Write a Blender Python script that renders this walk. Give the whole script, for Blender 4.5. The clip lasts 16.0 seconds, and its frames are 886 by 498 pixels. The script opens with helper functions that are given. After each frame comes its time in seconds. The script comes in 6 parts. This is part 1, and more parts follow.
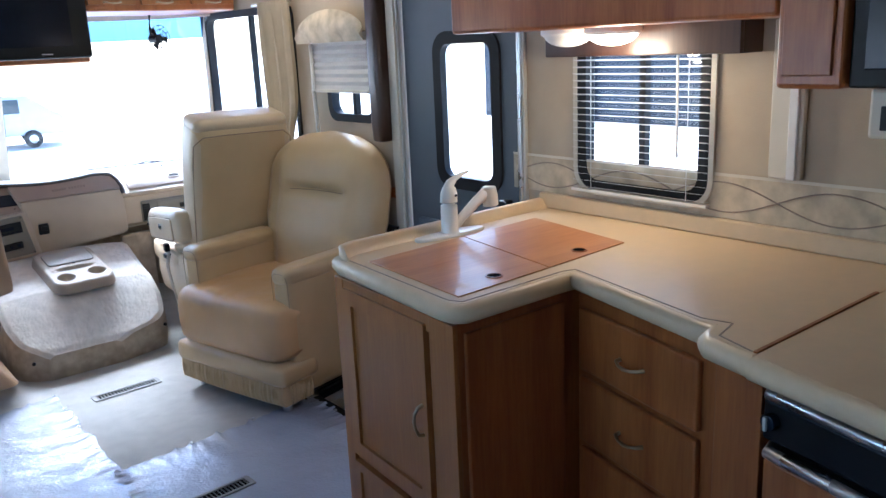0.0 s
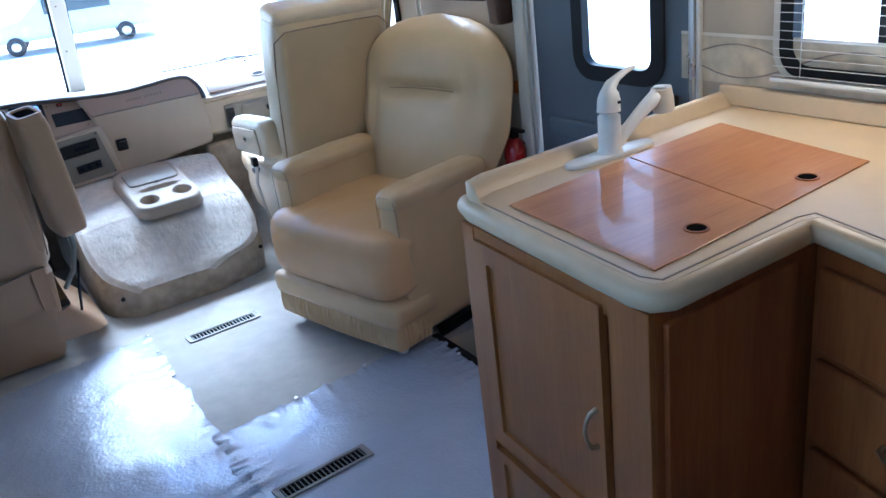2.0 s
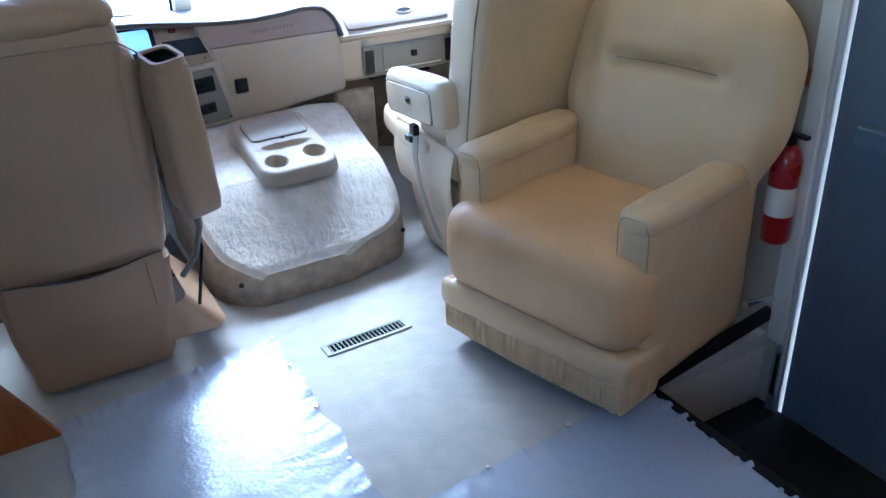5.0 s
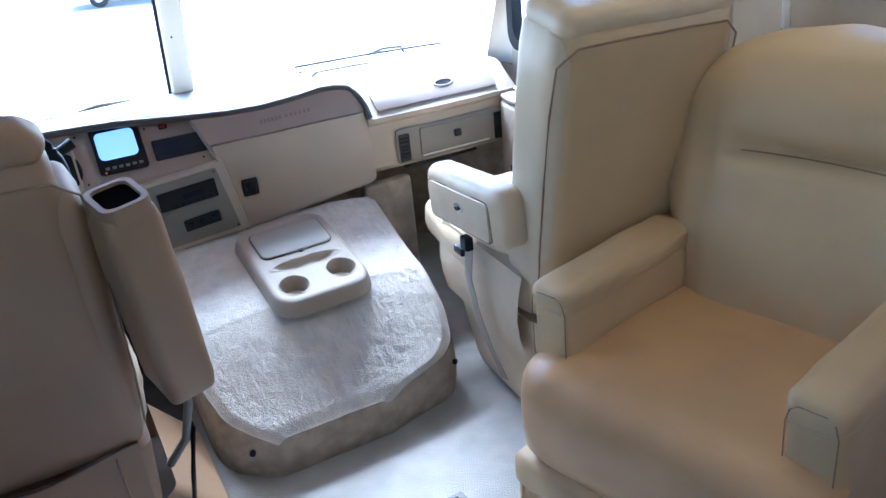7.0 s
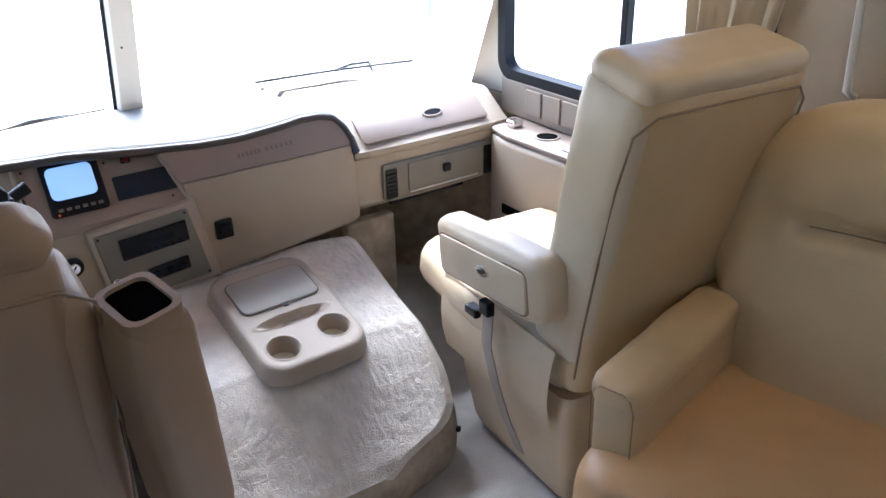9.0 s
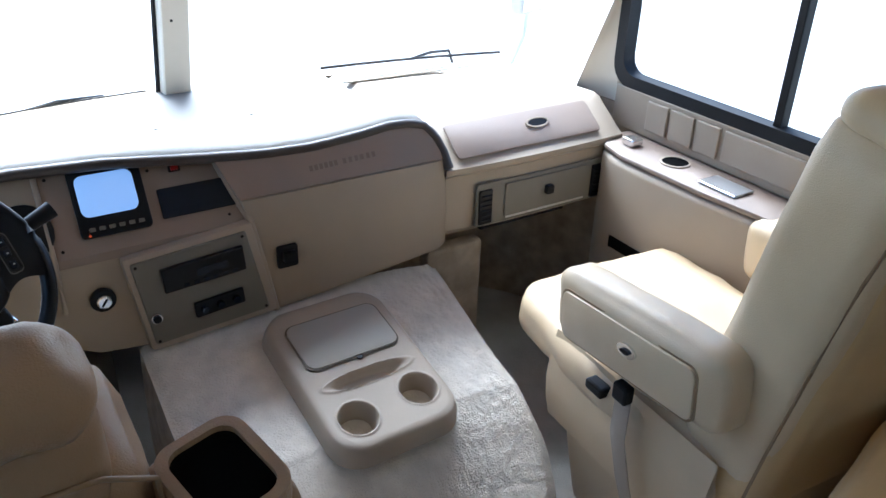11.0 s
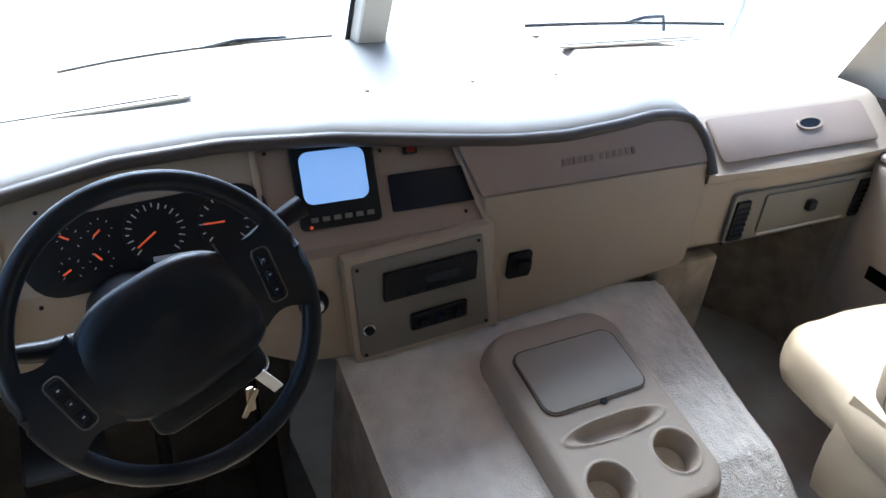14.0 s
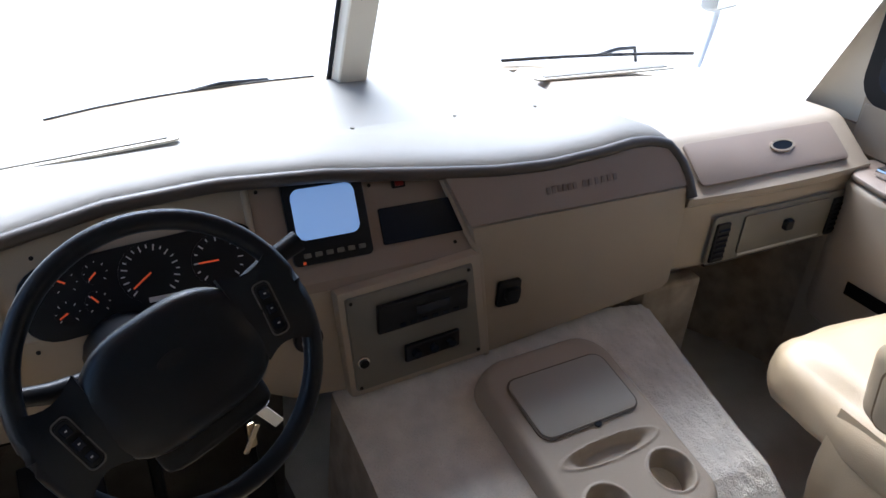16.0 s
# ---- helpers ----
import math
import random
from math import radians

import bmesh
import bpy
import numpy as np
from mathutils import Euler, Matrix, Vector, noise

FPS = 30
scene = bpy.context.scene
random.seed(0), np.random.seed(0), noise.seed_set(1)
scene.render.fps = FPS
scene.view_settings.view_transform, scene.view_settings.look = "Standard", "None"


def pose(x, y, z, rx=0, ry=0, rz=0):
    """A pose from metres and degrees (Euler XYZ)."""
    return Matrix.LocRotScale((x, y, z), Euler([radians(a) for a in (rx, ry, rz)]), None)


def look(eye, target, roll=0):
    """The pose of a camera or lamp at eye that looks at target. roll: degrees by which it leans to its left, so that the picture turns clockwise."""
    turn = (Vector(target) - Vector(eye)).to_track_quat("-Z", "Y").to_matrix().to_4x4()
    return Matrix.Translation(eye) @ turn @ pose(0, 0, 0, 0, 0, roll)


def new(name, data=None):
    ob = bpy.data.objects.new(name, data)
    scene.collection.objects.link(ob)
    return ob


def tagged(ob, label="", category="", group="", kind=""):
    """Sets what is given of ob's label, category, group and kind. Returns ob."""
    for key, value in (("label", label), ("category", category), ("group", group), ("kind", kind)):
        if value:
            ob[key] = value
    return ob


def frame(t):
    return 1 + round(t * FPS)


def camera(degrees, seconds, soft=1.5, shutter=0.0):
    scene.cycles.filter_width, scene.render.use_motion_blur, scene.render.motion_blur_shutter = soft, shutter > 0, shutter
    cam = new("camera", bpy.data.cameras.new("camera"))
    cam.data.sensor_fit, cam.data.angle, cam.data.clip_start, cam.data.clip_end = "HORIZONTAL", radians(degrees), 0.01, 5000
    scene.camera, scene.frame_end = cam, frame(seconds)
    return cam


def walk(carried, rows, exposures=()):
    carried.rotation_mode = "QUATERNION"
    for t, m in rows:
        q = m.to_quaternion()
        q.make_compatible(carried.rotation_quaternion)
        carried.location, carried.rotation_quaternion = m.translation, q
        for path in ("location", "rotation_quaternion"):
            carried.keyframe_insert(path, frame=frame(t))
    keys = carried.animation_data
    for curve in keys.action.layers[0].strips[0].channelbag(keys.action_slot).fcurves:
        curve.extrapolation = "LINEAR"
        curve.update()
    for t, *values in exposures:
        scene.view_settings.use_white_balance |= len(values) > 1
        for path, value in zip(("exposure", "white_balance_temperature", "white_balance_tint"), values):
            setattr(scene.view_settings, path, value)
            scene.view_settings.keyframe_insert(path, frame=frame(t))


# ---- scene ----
cam = camera(56.9, 16.0)
PATH = [
    (0, (-1.037, -4.801, 1.506), (0.179, -3.291, 1.017), -2.6),
    (0.5, (-0.924, -4.643, 1.48), (0.127, -3.066, 0.844), -4.4),
    (1, (-0.756, -4.5, 1.501), (0.196, -2.904, 0.762), -7.0),
    (1.5, (-0.658, -4.392, 1.48), (0.262, -2.784, 0.725), -8.4),
    (2, (-0.741, -4.211, 1.498), (0.208, -2.626, 0.732), -7.3),
    (2.5, (-0.816, -4.018, 1.513), (0.112, -2.424, 0.739), -5.0),
    (3, (-0.819, -3.799, 1.505), (-0.017, -2.151, 0.704), -3.8),
    (3.2, (-0.816, -3.718, 1.513), (-0.066, -2.054, 0.696), -3.4),
    (5.3, (-0.845, -3.149, 1.507), (0.015, -1.596, 0.586), -2.6),
    (5.5, (-0.832, -3.077, 1.499), (0.033, -1.518, 0.592), -2.8),
    (6, (-0.73, -2.885, 1.412), (0.095, -1.259, 0.587), -4.2),
    (6.5, (-0.578, -2.752, 1.417), (0.168, -1.076, 0.617), -6.0),
    (7, (-0.557, -2.583, 1.493), (0.243, -0.95, 0.659), -5.8),
    (7.5, (-0.664, -2.451, 1.512), (0.276, -0.896, 0.676), -5.1),
    (8, (-0.699, -2.388, 1.559), (0.302, -0.877, 0.713), -3.4),
    (8.5, (-0.69, -2.28, 1.592), (0.319, -0.782, 0.733), -2.3),
    (11, (-0.601, -1.639, 1.553), (0.365, -0.162, 0.612), 2.0),
    (11.5, (-0.632, -1.457, 1.488), (0.238, 0.089, 0.564), 3.4),
    (12, (-0.579, -1.319, 1.509), (-0.164, 0.358, 0.502), -2.0),
    (12.5, (-0.581, -1.254, 1.503), (-0.342, 0.437, 0.462), -4.8),
    (13, (-0.668, -1.2, 1.497), (-0.171, 0.414, 0.426), 0.4),
    (13.5, (-0.750, -1.132, 1.496), (0.006, 0.368, 0.406), 5.2),
    (14, (-0.773, -1.109, 1.478), (0.06, 0.363, 0.41), 6.4),
    (14.5, (-0.789, -1.099, 1.478), (0.07, 0.366, 0.422), 6.4),
    (15, (-0.792, -1.107, 1.475), (0.077, 0.372, 0.447), 5.5),
    (15.5, (-0.795, -1.111, 1.478), (0.084, 0.374, 0.467), 5.0),
    (16, (-0.805, -1.121, 1.48), (0.091, 0.37, 0.492), 5.0),
]
EXPOSURES = [(0.0, 2.64, 4950, 8), (0.6, 2.58, 4650, 6), (1.6, 2.64, 4500, 5), (3.0, 2.88, 4520, 4), (5.5, 2.85, 4420, 3), (6.4, 2.96, 4500, 4), (7.0, 2.64, 4650, 6), (8.5, 2.37, 5350, 12), (11.0, 1.88, 5250, 6), (14.5, 1.72, 5250, 6), (16.0, 1.22, 5600, 10)]
walk(cam, [(t, look(eye, target, roll)) for t, eye, target, roll in PATH], EXPOSURES)

# ---- world, sun, lamps ----
world = bpy.data.worlds.new("sky")
scene.world = world
world.use_nodes = True
wn = world.node_tree.nodes
sky = wn.new("ShaderNodeTexSky")
sky.sky_type, sky.sun_disc = "NISHITA", False
sky.sun_elevation, sky.sun_rotation = radians(51), radians(11)
sky.dust_density = 2.0
wn["Background"].inputs["Strength"].default_value = 0.15
world.node_tree.links.new(sky.outputs["Color"], wn["Background"].inputs["Color"])
sun = new("sun", bpy.data.lights.new("sun", "SUN"))
sun.data.energy, sun.data.angle, sun.data.color = 5.0, radians(40), (1.0, 0.98, 0.96)
sun.matrix_world = look((1.2, 6.3, 8.0), (0, 0, 0))


# ---- materials ----
def surface(name, color, rough=0.5, metal=0.0, vary=0.12, scale=6.0, grain=0.0, grain_scale=300.0, stretch=(1, 1, 1),
            coat=0.0, sheen=0.0, spec=0.5, crease=0.0):
    """A plain surface with stains at one scale, grain at another and fine relief."""
    m = bpy.data.materials.new(name)
    m.use_nodes = True
    nt, n = m.node_tree, m.node_tree.nodes
    b = n["Principled BSDF"]
    b.inputs["Roughness"].default_value, b.inputs["Metallic"].default_value = rough, metal
    b.inputs["Coat Weight"].default_value, b.inputs["Sheen Weight"].default_value = coat, sheen
    b.inputs["Specular IOR Level"].default_value = spec
    tc, mp = n.new("ShaderNodeTexCoord"), n.new("ShaderNodeMapping")
    mp.inputs["Scale"].default_value = stretch
    nt.links.new(tc.outputs["Object"], mp.inputs["Vector"])
    big = n.new("ShaderNodeTexNoise")
    big.inputs["Scale"].default_value, big.inputs["Detail"].default_value = scale, 6
    nt.links.new(mp.outputs["Vector"], big.inputs["Vector"])
    ramp = n.new("ShaderNodeValToRGB")
    lo, hi = [c * (1 - vary) for c in color], [min(1, c * (1 + vary)) for c in color]
    ramp.color_ramp.elements[0].position, ramp.color_ramp.elements[1].position = 0.3, 0.7
    ramp.color_ramp.elements[0].color, ramp.color_ramp.elements[1].color = (*lo, 1), (*hi, 1)
    nt.links.new(big.outputs["Fac"], ramp.inputs["Fac"])
    nt.links.new(ramp.outputs["Color"], b.inputs["Base Color"])
    rr = n.new("ShaderNodeMapRange")
    rr.inputs["To Min"].default_value, rr.inputs["To Max"].default_value = max(0.02, rough - 0.08), min(1, rough + 0.08)
    nt.links.new(big.outputs["Fac"], rr.inputs["Value"])
    nt.links.new(rr.outputs["Result"], b.inputs["Roughness"])
    if grain:
        fine = n.new("ShaderNodeTexNoise")
        fine.inputs["Scale"].default_value, fine.inputs["Detail"].default_value = grain_scale, 3
        nt.links.new(mp.outputs["Vector"], fine.inputs["Vector"])
        bump = n.new("ShaderNodeBump")
        bump.inputs["Strength"].default_value, bump.inputs["Distance"].default_value = grain, 0.004
        nt.links.new(fine.outputs["Fac"], bump.inputs["Height"])
        nt.links.new(bump.outputs["Normal"], b.inputs["Normal"])
        if crease:
            soft, fold = n.new("ShaderNodeTexNoise"), n.new("ShaderNodeBump")
            soft.inputs["Scale"].default_value, soft.inputs["Detail"].default_value, soft.inputs["Distortion"].default_value = 9.0, 1, 0.0
            fold.inputs["Strength"].default_value, fold.inputs["Distance"].default_value = crease, 0.02
            nt.links.new(mp.outputs["Vector"], soft.inputs["Vector"])
            nt.links.new(soft.outputs["Fac"], fold.inputs["Height"])
            nt.links.new(fold.outputs["Normal"], bump.inputs["Normal"])
    return m


def wood(name, dark, light, axis=2, rough=0.38, scale=9.0):
    """Straight-grained wood; the grain runs along the axis."""
    m = bpy.data.materials.new(name)
    m.use_nodes = True
    nt, n = m.node_tree, m.node_tree.nodes
    b = n["Principled BSDF"]
    b.inputs["Roughness"].default_value, b.inputs["Coat Weight"].default_value = rough, 0.15
    tc, mp = n.new("ShaderNodeTexCoord"), n.new("ShaderNodeMapping")
    s = [1.0, 1.0, 1.0]
    s[axis] = 0.08
    mp.inputs["Scale"].default_value = s
    nt.links.new(tc.outputs["Object"], mp.inputs["Vector"])
    a, f = n.new("ShaderNodeTexNoise"), n.new("ShaderNodeTexNoise")
    a.inputs["Scale"].default_value, a.inputs["Detail"].default_value, a.inputs["Distortion"].default_value = scale, 5, 0.6
    f.inputs["Scale"].default_value, f.inputs["Detail"].default_value = scale * 14, 4
    mix = n.new("ShaderNodeMath")
    mix.operation = "ADD"
    half = n.new("ShaderNodeMath")
    half.operation = "MULTIPLY"
    half.inputs[1].default_value = 0.45
    for q in (a, f):
        nt.links.new(mp.outputs["Vector"], q.inputs["Vector"])
    nt.links.new(f.outputs["Fac"], half.inputs[0])
    nt.links.new(a.outputs["Fac"], mix.inputs[0])
    nt.links.new(half.outputs[0], mix.inputs[1])
    ramp = n.new("ShaderNodeValToRGB")
    ramp.color_ramp.elements[0].position, ramp.color_ramp.elements[1].position = 0.5, 0.92
    ramp.color_ramp.elements[0].color, ramp.color_ramp.elements[1].color = (*dark, 1), (*light, 1)
    nt.links.new(mix.outputs[0], ramp.inputs["Fac"])
    nt.links.new(ramp.outputs["Color"], b.inputs["Base Color"])
    bump = n.new("ShaderNodeBump")
    bump.inputs["Strength"].default_value, bump.inputs["Distance"].default_value = 0.12, 0.002
    nt.links.new(f.outputs["Fac"], bump.inputs["Height"])
    nt.links.new(bump.outputs["Normal"], b.inputs["Normal"])
    return m


def clear_pane(name, tint=(1, 1, 1), gloss=0.06):
    m = bpy.data.materials.new(name)
    m.use_nodes = True
    nt, n = m.node_tree, m.node_tree.nodes
    t, g, mx = n.new("ShaderNodeBsdfTransparent"), n.new("ShaderNodeBsdfGlossy"), n.new("ShaderNodeMixShader")
    t.inputs["Color"].default_value, g.inputs["Roughness"].default_value = (*tint, 1), 0.02
    mx.inputs["Fac"].default_value = gloss
    nt.links.new(t.outputs[0], mx.inputs[1])
    nt.links.new(g.outputs[0], mx.inputs[2])
    nt.links.new(mx.outputs[0], n["Material Output"].inputs["Surface"])
    return m


def glowing(name, color, strength):
    m = bpy.data.materials.new(name)
    m.use_nodes = True
    b = m.node_tree.nodes["Principled BSDF"]
    b.inputs["Base Color"].default_value = (*color, 1)
    b.inputs["Emission Color"].default_value, b.inputs["Emission Strength"].default_value = (*color, 1), strength
    return m


LEATHER = surface("cream_leather", (0.585, 0.41, 0.205), 0.34, crease=0.35, vary=0.06, scale=5, grain=0.25, grain_scale=420)
LEATHER_CREAM = surface("pale_cream_leather", (0.60, 0.465, 0.29), 0.34, crease=0.35, vary=0.06, scale=5, grain=0.25, grain_scale=420)
LEATHER_SEAT = surface("tan_leather", (0.60, 0.365, 0.16), 0.34, crease=0.35, vary=0.08, scale=5, grain=0.25, grain_scale=420)
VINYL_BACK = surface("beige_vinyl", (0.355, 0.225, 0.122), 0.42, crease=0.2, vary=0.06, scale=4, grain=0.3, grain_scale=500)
SEAM = surface("leather_seam", (0.26, 0.17, 0.09), 0.5)
EDGE_DARK = surface("dark_hood_trim", (0.05, 0.042, 0.038), 0.45)
PIPING = surface("dark_seam", (0.10, 0.075, 0.05), 0.6)
# Two tones of one carpet: the cover's is lightened for windscreen daylight, the floor's darker.
CARPET_LIT = surface("lit_beige_carpet", (0.64, 0.585, 0.505), 0.95, vary=0.10, scale=22, grain=1.0, grain_scale=230, sheen=0.1)
FLOOR_CARPET = surface("floor_carpet", (0.44, 0.415, 0.37), 0.95, vary=0.10, scale=14, grain=1.0, grain_scale=240, sheen=0.3)
CARPET_EDGE = surface("brown_carpet_edge", (0.40, 0.325, 0.235), 0.95, vary=0.25, scale=18, grain=1.0, grain_scale=380)
DASH = surface("dash_plastic", (0.34, 0.28, 0.212), 0.5, vary=0.04, scale=8, grain=0.35, grain_scale=700)
DASH_DARK = surface("taupe_plastic", (0.245, 0.188, 0.150), 0.48, vary=0.05, scale=8, grain=0.3, grain_scale=700)
DASH_TOP = surface("dash_vinyl", (0.23, 0.218, 0.195), 0.5, vary=0.05, scale=5, grain=0.3, grain_scale=600)
PANEL_GREY = surface("grey_panel_plastic", (0.15, 0.138, 0.112), 0.4, vary=0.05, grain=0.2, grain_scale=800)
BLACK = surface("black_plastic", (0.008, 0.009, 0.011), 0.38, vary=0.15, spec=0.2)
MAT_GREY = surface("charcoal_mat", (0.10, 0.094, 0.086), 0.8, vary=0.3, scale=12, grain=0.6, grain_scale=200)
RUBBER = surface("black_rubber", (0.014, 0.014, 0.016), 0.6, vary=0.2, spec=0.2)
WHEEL_SKIN = surface("navy_black_vinyl", (0.004, 0.006, 0.010), 0.30, vary=0.15, grain=0.06, grain_scale=900, spec=0.3)
# Dull near-black on flat plates, standing in for shade inside holes and slots.
HOLLOW_SHADE = surface("hollow_shade_black", (0.004, 0.004, 0.004), 0.9, spec=0.02)
CHROME = surface("chrome", (0.75, 0.75, 0.74), 0.14, 1.0, vary=0.04)
BRASS = surface("brushed_nickel", (0.46, 0.37, 0.25), 0.32, 1.0, vary=0.08)
ALU = surface("aluminium", (0.66, 0.67, 0.68), 0.28, 1.0, vary=0.06)
OAK = wood("oak", (0.23, 0.064, 0.014), (0.40, 0.138, 0.034))
OAK_LIGHT = wood("light_oak_panel", (0.25, 0.085, 0.018), (0.36, 0.145, 0.034))
OAK_FLAT = wood("oak_cover", (0.36, 0.130, 0.033), (0.54, 0.24, 0.075), axis=0, rough=0.4)
WALNUT = wood("dark_walnut", (0.030, 0.014, 0.009), (0.060, 0.028, 0.018))
COUNTER = surface("cream_laminate", (0.62, 0.47, 0.29), 0.40, vary=0.035, scale=25)
WALLPAPER = surface("pale_wallpaper", (0.42, 0.345, 0.25), 0.7, vary=0.06, scale=9, grain=0.15, grain_scale=200)
BORDER = surface("border_wallpaper", (0.50, 0.42, 0.30), 0.7, vary=0.25, scale=16)
TRIM = surface("ivory_trim", (0.62, 0.57, 0.47), 0.4, vary=0.04)
GREY_TRIM = surface("pale_grey_plastic", (0.46, 0.45, 0.42), 0.5, vary=0.05, grain=0.2, grain_scale=600)
DOOR_GREY = surface("slate_grey_door", (0.085, 0.10, 0.12), 0.45, vary=0.08, grain=0.2, grain_scale=500)
FABRIC = surface("floral_fabric", (0.36, 0.38, 0.38), 0.9, vary=0.75, scale=26, grain=0.5, grain_scale=300)
CURTAIN = surface("tan_curtain", (0.50, 0.42, 0.30), 0.85, vary=0.1, scale=9, grain=0.5, grain_scale=500)
SHADE_CLOTH = surface("pleated_shade_cloth", (0.62, 0.58, 0.54), 0.85, vary=0.08)
WHITE = surface("white_plastic", (0.74, 0.72, 0.68), 0.3, vary=0.04)
RED = surface("red_enamel", (0.24, 0.007, 0.008), 0.3, vary=0.1)
SMOKED = surface("smoked_panel", (0.010, 0.014, 0.024), 0.15, vary=0.1, spec=0.25)
CAR_WHITE = surface("white_car_paint", (0.70, 0.71, 0.72), 0.25, vary=0.03, coat=0.5)
CAR_BLUE = surface("pale_blue_car_paint", (0.46, 0.51, 0.56), 0.25, vary=0.05, coat=0.5)
CAR_GLASS = surface("tinted_glass", (0.03, 0.05, 0.06), 0.08)
BARN = surface("slate_blue_cladding", (0.020, 0.026, 0.038), 0.7, vary=0.25, scale=0.6)
GRAVEL = surface("pale_gravel", (0.46, 0.44, 0.41), 0.95, vary=0.15, scale=3, grain=0.8, grain_scale=60)
GLASS = clear_pane("window_glass", (0.96, 0.98, 0.98))
TINT = clear_pane("blue_tint", (0.10, 0.22, 0.50), 0.04)
NEEDLE = glowing("needle_orange", (0.9, 0.12, 0.03), 0.08)
DIAL_INK = surface("dial_print", (0.55, 0.55, 0.55), 0.6)
SCREEN = glowing("screen_blue", (0.36, 0.58, 1.0), 0.145)
DOME_ON = glowing("dome_lens_lit", (1.0, 0.86, 0.62), 1.5)
CEILING_MAT = surface("ceiling_vinyl", (0.62, 0.60, 0.55), 0.8, vary=0.05, grain=0.2, grain_scale=200)


def film_material():
    """Clear protective film, clinging to the carpet: bluish, glossy and crinkled."""
    m = surface("protective_film", (0.43, 0.45, 0.51), 0.17, vary=0.06, scale=3)
    nt, n = m.node_tree, m.node_tree.nodes
    b = n["Principled BSDF"]
    tc = n.new("ShaderNodeTexCoord")
    soft, crease = n.new("ShaderNodeTexNoise"), n.new("ShaderNodeTexNoise")
    soft.inputs["Scale"].default_value, soft.inputs["Detail"].default_value = 7, 2
    crease.inputs["Scale"].default_value, crease.inputs["Detail"].default_value = 95, 2
    add = n.new("ShaderNodeMath")
    add.operation = "MULTIPLY_ADD"
    add.inputs[1].default_value = 0.2
    for q in (soft, crease):
        nt.links.new(tc.outputs["Object"], q.inputs["Vector"])
    nt.links.new(crease.outputs["Fac"], add.inputs[0])
    nt.links.new(soft.outputs["Fac"], add.inputs[2])
    bump = n.new("ShaderNodeBump")
    bump.inputs["Strength"].default_value, bump.inputs["Distance"].default_value = 0.5, 0.02
    nt.links.new(add.outputs[0], bump.inputs["Height"])
    nt.links.new(bump.outputs["Normal"], b.inputs["Normal"])
    b.inputs["Coat Weight"].default_value, b.inputs["Coat Roughness"].default_value = 0.06, 0.08
    b.inputs["Specular IOR Level"].default_value = 0.34
    return m


FILM = film_material()


# ---- builders ----
def part(name, bm, material, parent=None, label="", smooth=None):
    """Link a bmesh as one mesh object; smooth is the angle in degrees under which edges are shaded round."""
    me = bpy.data.meshes.new(name)
    bm.normal_update()
    if smooth is not None:
        for f in bm.faces:
            f.smooth = True
        for e in bm.edges:
            if len(e.link_faces) == 2 and e.calc_face_angle(0) > radians(smooth):
                e.smooth = False
    bm.to_mesh(me)
    bm.free()
    me.materials.append(material)
    ob = new(name, me)
    if parent is not None:
        ob.parent = parent
    if label:
        tagged(ob, label)
    return ob


def thing(name, label, category, m=None, group="", kind=""):
    ob = new(name)
    ob.empty_display_size = 0.1
    if m is not None:
        ob.matrix_basis = m
    return tagged(ob, label, category, group, kind)


def shape(*bms):
    """Join bmeshes into the first."""
    base = bms[0]
    for other in bms[1:]:
        me = bpy.data.meshes.new("tmp")
        other.to_mesh(me)
        other.free()
        base.from_mesh(me)
        bpy.data.meshes.remove(me)
    return base


def moved(bm, m):
    bmesh.ops.transform(bm, matrix=m, verts=bm.verts)
    return bm


def box(lo, hi, bevel=0.0, seg=2):
    bm = bmesh.new()
    bmesh.ops.create_cube(bm, size=1)
    c = [(a + b) / 2 for a, b in zip(lo, hi)]
    s = [abs(b - a) for a, b in zip(lo, hi)]
    for v in bm.verts:
        v.co = Vector([c[i] + v.co[i] * s[i] for i in range(3)])
    if bevel:
        bmesh.ops.bevel(bm, geom=bm.edges[:], offset=bevel, segments=seg, affect="EDGES", profile=0.5)
    return bm


def cushion(lo, hi, r=0.05, puff=0.0, n=12, wrinkle=0.0, seed=0):
    """A stuffed block: rounded edges of radius r, faces swelling by puff, with slack wrinkles."""
    c = Vector([(a + b) / 2 for a, b in zip(lo, hi)])
    h = Vector([abs(b - a) / 2 for a, b in zip(lo, hi)])
    r = min(r, *h)
    bm = bmesh.new()
    bmesh.ops.create_cube(bm, size=2)
    bmesh.ops.subdivide_edges(bm, edges=bm.edges[:], cuts=n, use_grid_fill=True)
    for v in bm.verts:
        u = v.co.copy()
        p = Vector([u[i] * h[i] for i in range(3)])
        inner = Vector([max(-(h[i] - r), min(h[i] - r, p[i])) for i in range(3)])
        d = p - inner
        nrm = d.normalized() if d.length > 1e-9 else Vector((0, 0, 1))
        q = inner + nrm * r
        for i in range(3):
            j, k = (i + 1) % 3, (i + 2) % 3
            if abs(u[i]) > 0.999:
                q[i] += math.copysign(puff * (1 - u[j] ** 2) * (1 - u[k] ** 2), u[i])
        if wrinkle:
            w = noise.noise((q + Vector((seed * 7.1, seed * 3.3, 0))) * 9) + 0.6 * noise.noise((q + Vector((seed, 0, 5))) * Vector((30, 8, 30))[0])
            q += nrm * w * wrinkle
        v.co = c + q
    return bm


